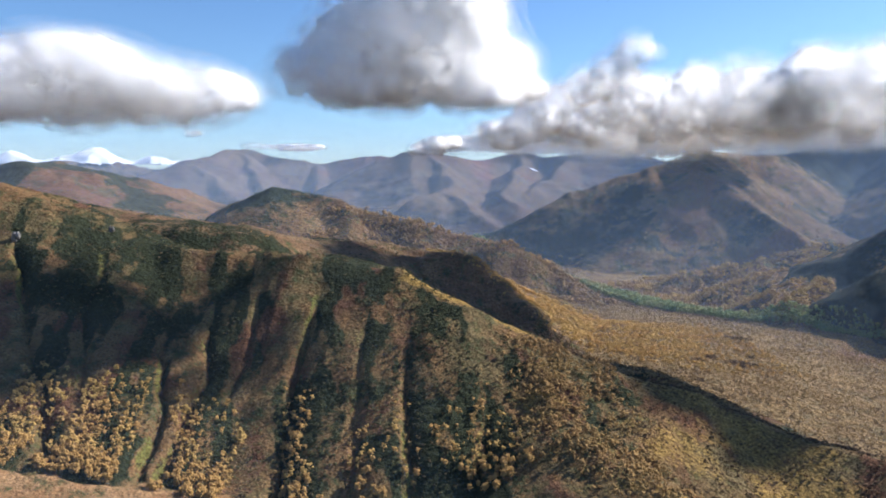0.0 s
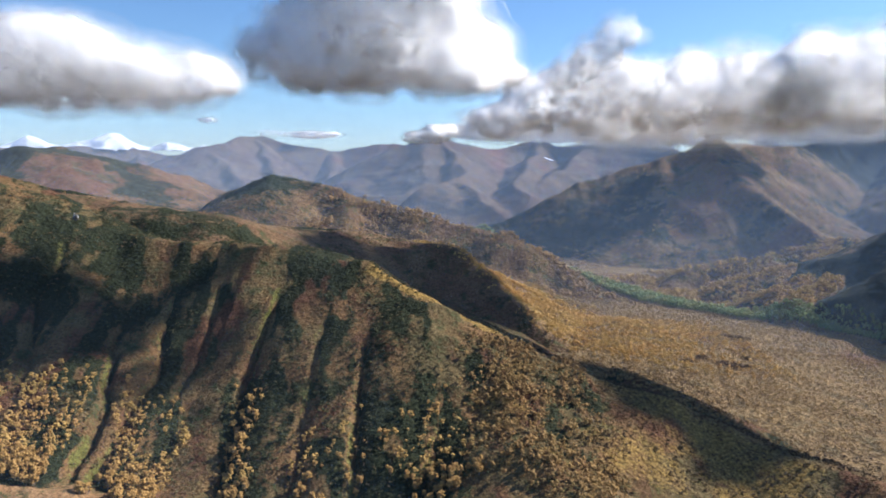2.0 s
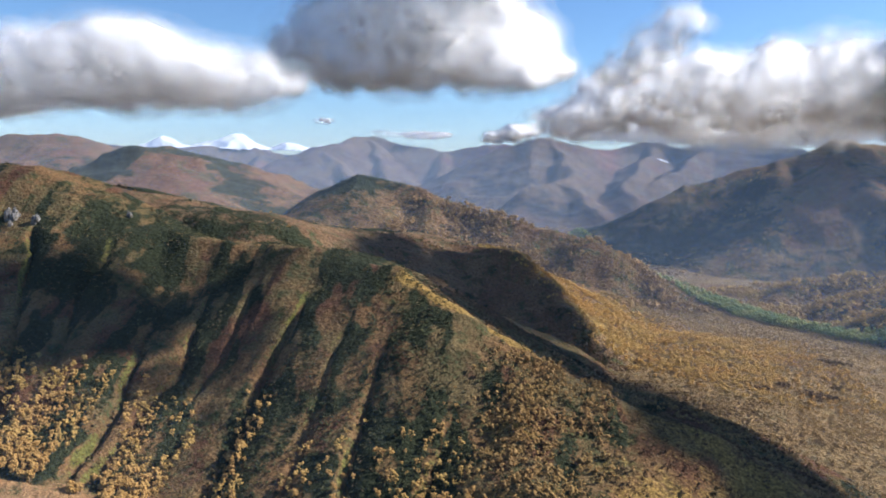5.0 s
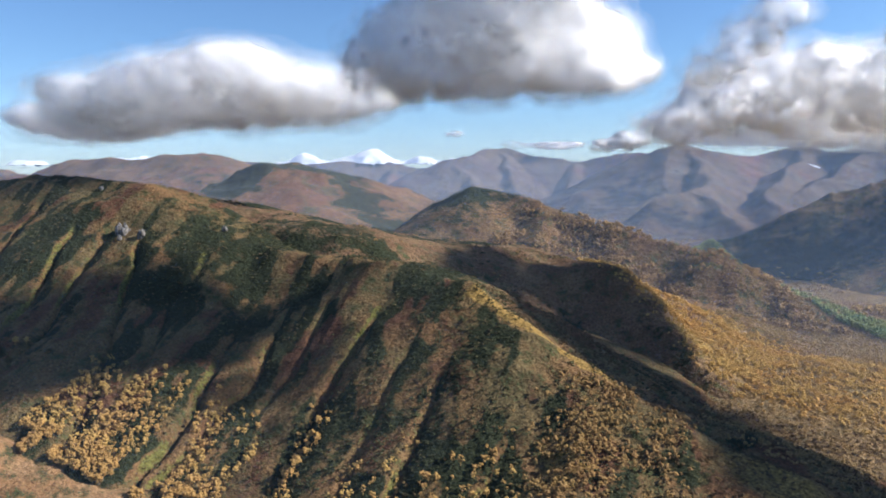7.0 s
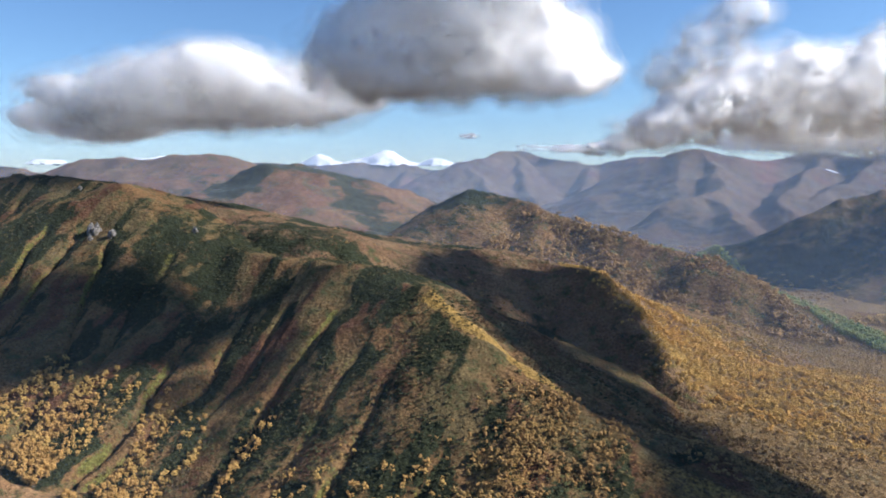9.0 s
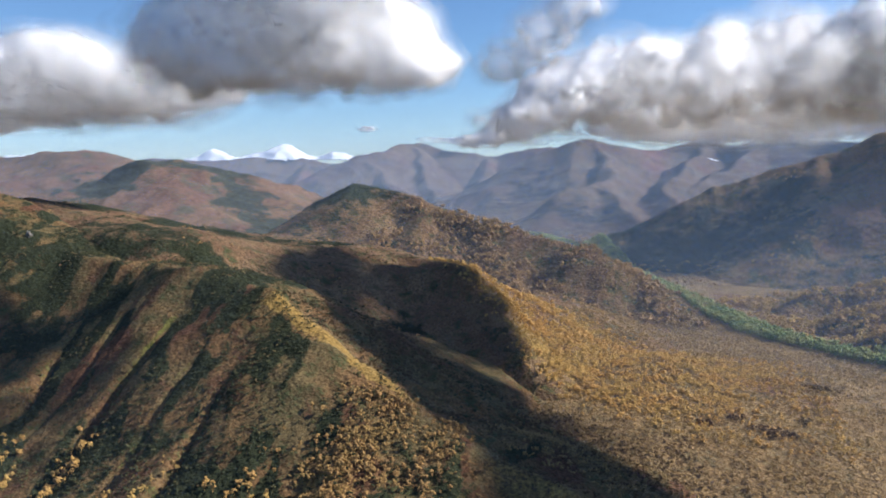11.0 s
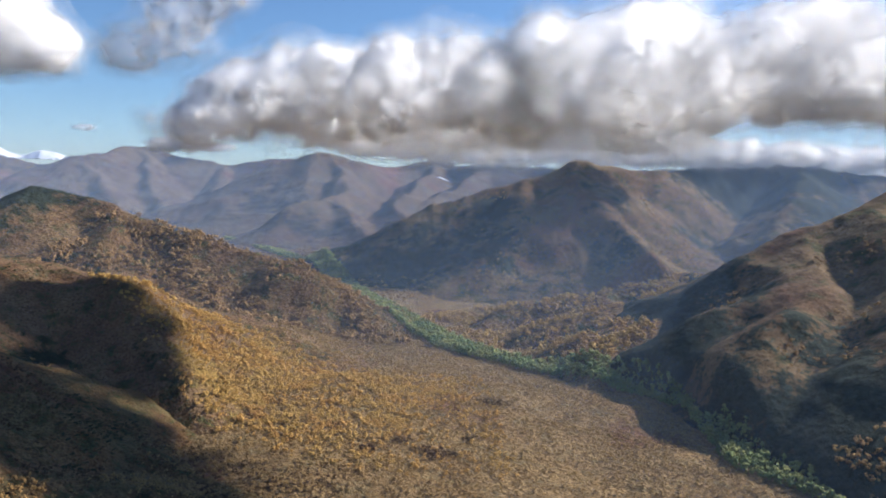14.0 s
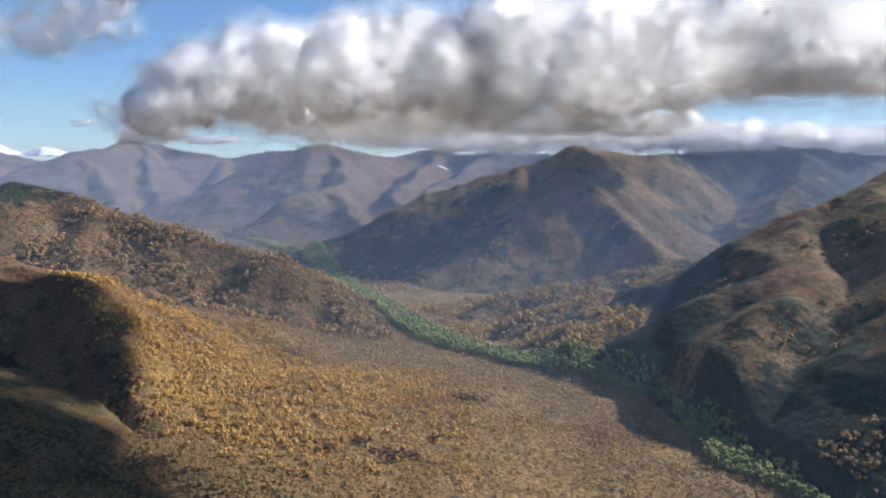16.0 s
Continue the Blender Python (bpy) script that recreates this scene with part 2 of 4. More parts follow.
foothill = Massif(
    [line_of([(900, 1640, 92), (800, 1600, 74), (700, 1570, 58), (600, 1545, 46), (520, 1535, 34), (470, 1500, 16)], .6, .65),
     line_of([(860, 1540, 84), (760, 1480, 66), (660, 1430, 50), (570, 1400, 34), (515, 1375, 18)], .6, .65),
     line_of([(800, 1440, 78), (720, 1370, 60), (650, 1310, 46), (590, 1270, 36), (560, 1235, 20)], .6, .65),
     line_of([(720, 1300, 64), (650, 1240, 48), (590, 1200, 36), (585, 1185, 22)], .6, .7)],
    -10, 3.0, 8, 12, 9, 60, 95)

slope_front = Massif(
    [line_of([(-900, 330, 190), (-600, 400, 120), (-420, 440, 82), (-300, 465, 51), (-190, 482, 30), (-90, 500, 8)], .5, .4)],
    -30, 3.0, 15, 10, 3, 60, 101)

NEAR = (ridge_near, spur_middle, hill_dark, hill_back, mountain_right, hill_right, slope_front, foothill)


def land(x, y):
    z = valley(x, y)
    for m in NEAR:
        z = np.maximum(z, m.height(x, y))
    return z


# ---- materials ----
def material(name):
    m = bpy.data.materials.new(name)
    m.use_nodes = True
    t = m.node_tree
    b = t.nodes["Principled BSDF"]
    return m, t, b


def node(t, kind, **values):
    n = t.nodes.new(kind)
    for key, value in values.items():
        n.inputs[key.replace("_", " ")].default_value = value
    return n


def mix_colour(t, fac, a, b, mode='MIX'):
    n = t.nodes.new("ShaderNodeMix")
    n.data_type = 'RGBA'
    n.blend_type = mode
    for socket, value in ((n.inputs[0], fac), (n.inputs[6], a), (n.inputs[7], b)):
        if hasattr(value, "links"):
            t.links.new(value, socket)
        else:
            socket.default_value = value if not isinstance(value, tuple) else (*value, 1)
    return n.outputs[2]


def ramp(t, value, low, high):
    n = t.nodes.new("ShaderNodeMapRange")
    n.interpolation_type = 'SMOOTHSTEP'
    n.inputs[1].default_value, n.inputs[2].default_value = low, high
    t.links.new(value, n.inputs[0])
    return n.outputs[0]


def add(t, a, b, op='ADD'):
    n = t.nodes.new("ShaderNodeMath")
    n.operation = op
    for socket, value in ((n.inputs[0], a), (n.inputs[1], b)):
        if hasattr(value, "links"):
            t.links.new(value, socket)
        else:
            socket.default_value = value
    return n.outputs[0]


def attribute(t, name):
    n = t.nodes.new("ShaderNodeAttribute")
    n.attribute_name = name
    return n.outputs["Fac"]


def noise_of(t, size, detail=4.0, stretch=(1, 1, 1)):
    c = t.nodes.new("ShaderNodeTexCoord")
    mp = t.nodes.new("ShaderNodeMapping")
    mp.inputs["Scale"].default_value = stretch
    t.links.new(c.outputs["Object"], mp.inputs["Vector"])
    n = node(t, "ShaderNodeTexNoise", Scale=1.0 / size, Detail=detail, Roughness=0.6)
    t.links.new(mp.outputs[0], n.inputs["Vector"])
    return n.outputs["Fac"]


def cover_material(name, heath, dry, pine, rust, grain, bump=1.0, olive=(.058, .064, .028), speckle=(.38, 1.55)):
    """Mountain vegetation: heath and dry grass, with dwarf pine and rust-red shrubs where the mesh says."""
    m, t, b = material(name)
    broad, middle, fine = noise_of(t, grain * 22), noise_of(t, grain * 5), noise_of(t, grain, 6.0)
    colour = mix_colour(t, ramp(t, broad, .38, .62), heath, dry)
    colour = mix_colour(t, ramp(t, add(t, add(t, noise_of(t, grain * 9), middle), fine), 1.5, 1.75), colour, olive)
    colour = mix_colour(t, ramp(t, add(t, attribute(t, "rust"), add(t, middle, fine), 'ADD'), 1.45, 1.75), colour, rust)
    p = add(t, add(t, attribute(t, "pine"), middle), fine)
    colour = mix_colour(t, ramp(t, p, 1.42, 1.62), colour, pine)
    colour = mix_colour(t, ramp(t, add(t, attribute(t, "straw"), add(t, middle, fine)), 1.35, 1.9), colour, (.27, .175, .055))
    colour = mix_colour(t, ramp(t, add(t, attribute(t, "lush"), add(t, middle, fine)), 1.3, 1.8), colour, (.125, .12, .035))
    shade = t.nodes.new("ShaderNodeMapRange")
    shade.inputs[1].default_value, shade.inputs[2].default_value = .3, .7
    shade.inputs[3].default_value, shade.inputs[4].default_value = speckle
    t.links.new(fine, shade.inputs[0])
    colour = mix_colour(t, 1.0, colour, shade.outputs[0], 'MULTIPLY')
    t.links.new(colour, b.inputs["Base Color"])
    b.inputs["Roughness"].default_value = 0.95
    b.inputs["Specular IOR Level"].default_value = 0.1
    v = t.nodes.new("ShaderNodeTexVoronoi")
    v.inputs["Scale"].default_value = 0.45 / grain
    c = t.nodes.new("ShaderNodeTexCoord")
    t.links.new(c.outputs["Object"], v.inputs["Vector"])
    bp = node(t, "ShaderNodeBump", Strength=0.9, Distance=grain * bump)
    t.links.new(add(t, fine, add(t, v.outputs["Distance"], -0.6, 'MULTIPLY')), bp.inputs["Height"])
    t.links.new(bp.outputs[0], b.inputs["Normal"])
    return m


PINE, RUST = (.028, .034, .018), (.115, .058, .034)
mat_ridge = cover_material("autumn_slope", (.175, .102, .048), (.14, .105, .05), PINE, RUST, 2.2)
mat_spur = cover_material("golden_spur", (.155, .092, .054), (.19, .125, .07), PINE, RUST, 2.5)
mat_hill = cover_material("hill_heath", (.16, .095, .05), (.2, .128, .065), (.03, .038, .022), (.13, .075, .042), 4.0)
mat_back = cover_material("purple_heath", (.16, .09, .065), (.19, .12, .075), (.05, .055, .04), (.15, .07, .055), 8.0, 0.3, (.1, .09, .06), (.6, 1.3))
mat_far = cover_material("far_heath", (.12, .08, .066), (.15, .11, .082), (.045, .045, .05), (.17, .095, .08), 14.0, 0.3, (.13, .115, .1), (.72, 1.22))
mat_right = cover_material("shaded_heath", (.15, .092, .055), (.19, .13, .072), (.03, .04, .03), (.18, .09, .055), 6.0, 0.4, (.058, .064, .028), (.55, 1.35))
mat_valley = cover_material("valley_scrub", (.205, .135, .066), (.245, .166, .08), (.06, .055, .03), (.14, .075, .045), 3.0, 1.0, (.15, .115, .06))


def sheet(name, xs, ys, height, mat, keep=None, cover=None):
    """A grid of land over xs by ys."""
    gx, gy = np.meshgrid(xs, ys)
    z = height(gx.ravel(), gy.ravel())
    co = np.stack([gx.ravel(), gy.ravel(), z], 1)
    nx, ny = len(xs), len(ys)
    i = (np.arange(ny - 1)[:, None] * nx + np.arange(nx - 1)[None, :]).ravel()
    quads = np.stack([i, i + 1, i + nx + 1, i + nx], 1)
    if keep is not None:
        k = keep(co)
        quads = quads[k[quads].any(1)]
    used = np.zeros(len(co), bool)
    used[quads.ravel()] = True
    index = np.cumsum(used) - 1
    co, quads = co[used], index[quads]
    me = bpy.data.meshes.new(name)
    me.vertices.add(len(co))
    me.vertices.foreach_set("co", co.astype(np.float32).ravel())
    me.loops.add(quads.size)
    me.loops.foreach_set("vertex_index", quads.astype(np.int32).ravel())
    me.polygons.add(len(quads))
    me.polygons.foreach_set("loop_start", (np.arange(len(quads)) * 4).astype(np.int32))
    me.polygons.foreach_set("use_smooth", np.ones(len(quads), bool))
    me.update()
    me.validate()
    if cover:
        for key, values in cover(co).items():
            a = me.attributes.new(key, 'FLOAT', 'POINT')
            a.data.foreach_set("value", values.astype(np.float32))
    me.materials.append(mat)
    return new(name, me)


def steps(a, b, n):
    return np.linspace(a, b, n)


def over_valley(co):
    return co[:, 2] > valley(co[:, 0], co[:, 1]) - 6


def cover_ridge(co):
    x, y, z = co.T
    streak = fbm(x + 0.15 * y, y * 0.25, 34, 3, 201) + 0.8 * fbm(x + 0.15 * y, y * 0.45, 13, 3, 202)
    lush, bank = np.zeros(len(x)), np.zeros(len(x))
    for x0, y0, x1, y1, deep, wide in ridge_near.gullies:
        ex, ey = x1 - x0, y1 - y0
        n = math.hypot(ex, ey)
        along = ((x - x0) * ex + (y - y0) * ey) / n
        across = ((x - x0) * ey - (y - y0) * ex) / n + 7 * fbm(along + 0 * x, along * 0 + x0, 60, 2, 77) + 2.5 * fbm(x, y, 14, 2, 78)
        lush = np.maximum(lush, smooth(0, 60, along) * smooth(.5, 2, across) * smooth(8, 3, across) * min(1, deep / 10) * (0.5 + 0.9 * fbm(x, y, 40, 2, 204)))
        # shaded wall of each gully, its shade put in as dark pine colour
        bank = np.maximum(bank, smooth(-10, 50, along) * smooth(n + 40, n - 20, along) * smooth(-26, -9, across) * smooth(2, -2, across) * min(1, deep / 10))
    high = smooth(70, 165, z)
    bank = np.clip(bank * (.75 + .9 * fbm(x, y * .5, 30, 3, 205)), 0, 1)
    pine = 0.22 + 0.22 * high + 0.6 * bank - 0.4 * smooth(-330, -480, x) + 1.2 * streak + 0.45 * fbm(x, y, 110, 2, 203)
    right = smooth(20, 90, x) * smooth(640, 560, y)
    pine = pine - 0.9 * smooth(690, 735, y + .55 * np.minimum(x, 60)) * smooth(-50, 0, x)
    pine = pine - 0.35 * right - 0.5 * smooth(130, 190, x)
    pine = pine + 0.4 * smooth(26, 6, np.abs((x + 55) * 67 + (y - 705) * 175) / 187.4) * smooth(-180, -120, x) * smooth(10, -30, x)
    rust = 0.22 + 1.0 * fbm(x + 0.1 * y, y * 0.6, 30, 3, 207)
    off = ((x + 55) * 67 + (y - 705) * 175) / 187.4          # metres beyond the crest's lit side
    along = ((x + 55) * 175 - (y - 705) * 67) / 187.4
    # pale band along the crest: its sunlit rim put into the colour
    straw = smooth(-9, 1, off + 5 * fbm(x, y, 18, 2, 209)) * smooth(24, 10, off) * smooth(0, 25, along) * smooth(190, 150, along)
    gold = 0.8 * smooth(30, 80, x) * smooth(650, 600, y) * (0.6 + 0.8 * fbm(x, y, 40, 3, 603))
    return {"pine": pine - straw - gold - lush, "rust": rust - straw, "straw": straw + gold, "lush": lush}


def flank_share(x, y):
    """How far a place lies on the sunny wooded flank of the spur."""
    return smooth(-22, 14, (x + 43) * .743 + (y - 1105) * .669) * smooth(1.0, .2, np.abs(y - 990) / 190 - .2 + 0 * x)


def cover_spur(co):
    values = cover_plain(.08, 70, 211, (120, 190))(co)
    x, y, z = co.T
    wood = flank_share(x, y) * smooth(-60, -20, x)
    values["straw"] = wood * (.55 + .5 * fbm(x, y, 45, 3, 605))
    values["pine"] = values["pine"] - .3 * wood
    return values


def cover_plain(pine_amount, size, seed, high=None):
    def cover(co):
        x, y, z = co.T
        pine = pine_amount + 1.1 * fbm(x, y, size, 4, seed)
        if high:
            pine = pine + 0.35 * smooth(high[0], high[1], z)
        return {"pine": pine, "rust": 0.08 + 1.0 * fbm(x, y, size * 0.8, 4, seed + 9)}
    return cover


def landform(name, massif, box, n, mat, cover, label, category):
    x0, x1, y0, y1 = box
    ob = sheet(name, steps(x0, x1, int((x1 - x0) / n)), steps(y0, y1, int((y1 - y0) / n)), massif.height, mat, over_valley, cover)
    return tagged(ob, label, category)


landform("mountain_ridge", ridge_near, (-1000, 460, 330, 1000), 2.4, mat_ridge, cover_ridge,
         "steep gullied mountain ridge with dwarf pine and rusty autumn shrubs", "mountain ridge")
landform("mountain_spur", spur_middle, (-1000, 480, 700, 1500), 4.0, mat_spur, cover_spur,
         "rounded mountain spur covered with golden autumn birch scrub", "mountain spur")
landform("hill", hill_dark, (-800, 420, 1250, 2000), 6.0, mat_hill, cover_plain(.3, 90, 221, (120, 215)),
         "rounded hill with dark dwarf pine and brown autumn woods", "hill")
landform("hill", hill_back, (-1700, -300, 1300, 2300), 9.0, mat_back, cover_plain(.3, 170, 231, (150, 300)),
         "heath-covered hill with reddish and dark green patches", "hill")
landform("hill", hill_far, (-3200, -800, 1500, 2700), 14.0, mat_back, cover_plain(.12, 260, 241),
         "long low hill ridge of purple-brown autumn heath", "hill")
landform("mountain", mountain_left, (-3500, 100, 2700, 4750), 13.0, mat_far, cover_plain(.05, 420, 251),
         "distant bare mountain with furrowed purple-brown flanks", "mountain")
landform("mountain", mountain_range, (-900, 2300, 2500, 4300), 11.0, mat_far, cover_plain(.08, 300, 261),
         "distant mountain range with sharp peaks and lower foothills", "mountain")
landform("mountain", mountain_right, (0, 2600, 1450, 3000), 8.0, mat_right, cover_plain(.5, 240, 271),
         "tall dark mountain with a sharp ridge, its top near the clouds", "mountain")


def cover_right(co):
    """Dark pine colour stands in for the shade on the slope above the river, heath higher up."""
    values = cover_plain(-.05, 140, 281)(co)
    values["pine"] = values["pine"] + .75 * smooth(900, 760, co[:, 0] - .1 * (co[:, 1] - 1050))
    return values


landform("hill", hill_right, (480, 1900, 500, 1700), 6.0, mat_right, cover_right,
         "dark shaded hillside with scattered yellow trees beside the river", "hill")
landform("foothill", foothill, (400, 1100, 1100, 1750), 6.0, mat_hill, cover_plain(.0, 90, 285),
         "low wooded foothill knolls between the river and the mountain", "hill")
mat_front = cover_material("orange_grass", (.27, .15, .07), (.33, .2, .1), PINE, (.2, .1, .05), 1.6)
landform("hillside", slope_front, (-900, 60, 200, 620), 4.0, mat_front, cover_plain(-.4, 80, 291),
         "bare orange-brown grassy hillside below the gullied ridge", "hillside")

ground = sheet("ground", np.concatenate([steps(-7000, -1200, 60), steps(-1180, 1500, 270), steps(1550, 7000, 60)]),
               np.concatenate([steps(-5000, 250, 50), steps(260, 2600, 236), steps(2620, 7000, 90)]), valley, mat_valley, None, cover_plain(-.35, 120, 301))
tagged(ground, "flat valley floor with tan autumn scrub", "ground", kind="structure")


# ---- snow on the far peaks ----
def plain_material(name, a, b, size, rough=0.9, translucent=0.0):
    m, t, bs = material(name)
    t.links.new(mix_colour(t, ramp(t, noise_of(t, size), .35, .65), a, b), bs.inputs["Base Color"])
    bs.inputs["Roughness"].default_value = rough
    bs.inputs["Specular IOR Level"].default_value = 0.15
    return m


mat_snow = plain_material("snow", (.86, .88, .92), (.70, .75, .84), 60)
snow_massif = Massif(
    [line_of([(-2600, 4040, 330), (-2478, 4100, 352), (-2400, 4150, 404), (-2310, 4210, 360), (-2180, 4270, 380), (-2061, 4340, 436), (-1960, 4390, 390), (-1850, 4440, 352),
              (-1756, 4480, 374), (-1650, 4520, 350), (-1560, 4560, 368), (-1450, 4590, 340)], .55, .55),
     line_of([(-3644, 3050, 352), (-3400, 3300, 345), (-3187, 3540, 380), (-3000, 3700, 348)], .4, .4)],
    200, 2.5, 3, 14, 22, 130, 111)
snow = sheet("snowy_mountain", steps(-3700, -1350, 190), steps(2950, 4640, 140), snow_massif.height, mat_snow, lambda co: co[:, 2] > 334)
tagged(snow, "white snow-covered volcano peaks on the horizon", "mountain")


# ---- clouds ----
def surface_net(field, iso, origin, cell):
    """A closed surface of quads where the field crosses iso."""
    n = np.array(field.shape)
    inside = field > iso
    total, count = np.zeros((*(n - 1), 3)), np.zeros(n - 1)
    grid = np.stack(np.meshgrid(*[np.arange(k - 1) for k in n], indexing="ij"), -1).astype(float)
    corners = [np.array(c) for c in ((0, 0, 0), (1, 0, 0), (0, 1, 0), (1, 1, 0), (0, 0, 1), (1, 0, 1), (0, 1, 1), (1, 1, 1))]

    def at(a, c):
        return a[c[0]:n[0] - 1 + c[0], c[1]:n[1] - 1 + c[1], c[2]:n[2] - 1 + c[2]]
    for a in corners:
        for axis in range(3):
            if a[axis]:
                continue
            b = a.copy()
            b[axis] = 1
            cross = at(inside, a) != at(inside, b)
            fa, fb = at(field, a), at(field, b)
            t = np.where(cross, (iso - fa) / np.where(cross, fb - fa, 1), 0)
            place = grid + a
            place[..., axis] += t
            total += place * cross[..., None]
            count += cross
    used = count > 0
    index = np.full(used.shape, -1)
    index[used] = np.arange(used.sum())
    co = total[used] / count[used][:, None] * cell + origin
    quads = []
    for axis in range(3):
        u, v = (axis + 1) % 3, (axis + 2) % 3
        lo, hi = [slice(None)] * 3, [slice(None)] * 3
        lo[axis], hi[axis] = slice(0, -1), slice(1, None)
        cross = inside[tuple(lo)] != inside[tuple(hi)]
        up = inside[tuple(lo)]
        where = np.argwhere(cross)
        ok = (where[:, u] > 0) & (where[:, v] > 0) & (where[:, u] < n[u] - 1) & (where[:, v] < n[v] - 1)
        where = where[ok]
        flip = up[tuple(where.T)]
        four = []
        for du, dv in ((-1, -1), (0, -1), (0, 0), (-1, 0)):
            w = where.copy()
            w[:, u] += du
            w[:, v] += dv
            four.append(index[tuple(w.T)])
        q = np.stack(four, 1)
        q[~flip] = q[~flip][:, ::-1]
        quads.append(q)
    return co, np.concatenate(quads)


def mesh_of(name, co, faces, mat, smooth_faces=True):
    me = bpy.data.meshes.new(name)
    k = faces.shape[1]
    me.vertices.add(len(co))
    me.vertices.foreach_set("co", co.astype(np.float32).ravel())
    me.loops.add(faces.size)
    me.loops.foreach_set("vertex_index", faces.astype(np.int32).ravel())
    me.polygons.add(len(faces))
    me.polygons.foreach_set("loop_start", (np.arange(len(faces)) * k).astype(np.int32))
    me.polygons.foreach_set("use_smooth", np.full(len(faces), smooth_faces))
    me.update()
    me.validate()
    me.materials.append(mat)
    return me


def cloud_material(name, cover, size, reach=1600.0):
    """White vapour in which light wanders far before it leaves again; cover: how much of the view one skin hides."""
    m, t, b = material(name)
    b.inputs["Base Color"].default_value = (.982, .992, 1.0, 1)
    b.inputs["Roughness"].default_value = 1.0
    b.inputs["Specular IOR Level"].default_value = 0.0
    b.inputs["Subsurface Weight"].default_value = 1.0
    b.inputs["Subsurface Radius"].default_value = (1, 1, 1)
    b.inputs["Subsurface Scale"].default_value = reach
    if cover < 1:
        mr = t.nodes.new("ShaderNodeMapRange")
        mr.inputs[1].default_value, mr.inputs[2].default_value = .35, .65
        mr.inputs[3].default_value, mr.inputs[4].default_value = cover * 0.8, min(cover * 1.2, 1)
        t.links.new(noise_of(t, size, 5.0), mr.inputs[0])
        t.links.new(mr.outputs[0], b.inputs["Alpha"])
    return m


mat_core = cloud_material("cloud_core", 1.0, 40)
mat_skins = [cloud_material("cloud_skin", c, 45) for c in (.16, .15, .13, .11, .095, .08, .065, .05, .04, .028)]


def largest_piece(co, quads):
    """The largest connected piece of a mesh; loose shreds are dropped."""
    mark = np.arange(len(co))
    while True:
        low = mark.copy()
        np.minimum.at(low, quads.ravel(), np.repeat(mark[quads].min(1), 4))
        low = low[low]
        if (low == mark).all():
            break
        mark = low
    names, count = np.unique(mark[quads[:, 0]], return_counts=True)
    quads = quads[mark[quads[:, 0]] == names[count.argmax()]]
    used = np.unique(quads)
    index = np.zeros(len(co), int)
    index[used] = np.arange(len(used))
    return co[used], index[quads]


def cloud(puffs, cell, seed, label, base=None, ragged=0.5, core=0.95, thin=False):
    """A cloud from overlapping puffs (x, y, z, radius across, radius up): a dense core inside thinner and thinner skins."""
    rng = np.random.default_rng(seed)
    heads = []
    for x, y, z, r, h in puffs:                        # smaller heads billow from the upper side of each puff
        for k in range(0 if thin else 6):
            a, up = rng.uniform(0, 6.28), rng.uniform(.1, .9)
            out = .95 * (1 - up * up) ** .5
            heads.append((x + out * r * math.cos(a), y + out * r * math.sin(a), z + .85 * up * h, r * rng.uniform(.28, .48), h * rng.uniform(.35, .55)))
    p = np.array(list(puffs) + heads, float)
    lo = (p[:, :3] - np.stack([p[:, 3], p[:, 3], p[:, 4]], 1) * 1.5).min(0)
    hi = (p[:, :3] + np.stack([p[:, 3], p[:, 3], p[:, 4]], 1) * 1.5).max(0)
    axes = [np.arange(lo[k], hi[k] + cell, cell) for k in range(3)]
    gx, gy, gz = np.meshgrid(*axes, indexing="ij")
    f = np.zeros(gx.shape)
    for x, y, z, r, h in p:
        q = ((gx - x) / r) ** 2 + ((gy - y) / r) ** 2 + ((gz - z) / h) ** 2
        f = f + np.exp(-1.6 * q)
    f = np.minimum(f, 1.2)
    size = float(np.array(puffs)[:, 3].mean())
    n = fbm(gx.ravel(), gy.ravel(), size * 0.9, 5, seed, gz.ravel() * 1.3).reshape(f.shape)
    bill = np.abs(fbm(gx.ravel(), gy.ravel(), size * 0.45, 3, seed + 20, gz.ravel()).reshape(f.shape)) * 2
    knob = np.abs(fbm(gx.ravel(), gy.ravel(), max(size * 0.24, 3 * cell), 2, seed + 30, gz.ravel()).reshape(f.shape)) * 2
    f = np.minimum(f, 1.2) + ragged * n * np.minimum(1, f * 2.2) + 0.45 * (bill - 0.35) * np.minimum(1, f * 2) + 0.4 * (knob - 0.35) * np.minimum(1, f * 2)
    if base is not None:
        f = f - 1.0 * smooth(base + 34, base - 52, gz + 26 * n)
    edge = [slice(None)] * 3
    for k in range(3):
        for end in (0, -1):
            e = list(edge)
            e[k] = end
            f[tuple(e)] = -1
    origin = np.array([a[0] for a in axes])
    ob = new("cloud", None)
    ob.location = p[:, :3].mean(0)
    levels = [(core, mat_core)] + [(core - 0.086 * (k + 1), m) for k, m in enumerate(mat_skins)]
    if thin:
        levels = [(core + 0.35 - 0.1 * (k + 1), m) for k, m in enumerate(mat_skins[3:])]
    for k, (level, m) in enumerate(levels):
        torn = fbm(gx.ravel(), gy.ravel(), size * 0.5, 3, seed + 60 + 7 * k, gz.ravel() * 1.2).reshape(f.shape)
        own = f + (0.006 + 0.004 * k) * torn * (f > -.5)
        co, quads = surface_net(own, level, origin, cell)
        if len(quads) == 0:
            continue
        co, quads = largest_piece(co, quads)
        skin = new("cloud_body" if m is mat_core else "cloud_skin", mesh_of("cloud_skin", co - p[:, :3].mean(0), quads, m))
        skin.parent = ob
    return tagged(ob, label, "cloud", "low cumulus clouds")


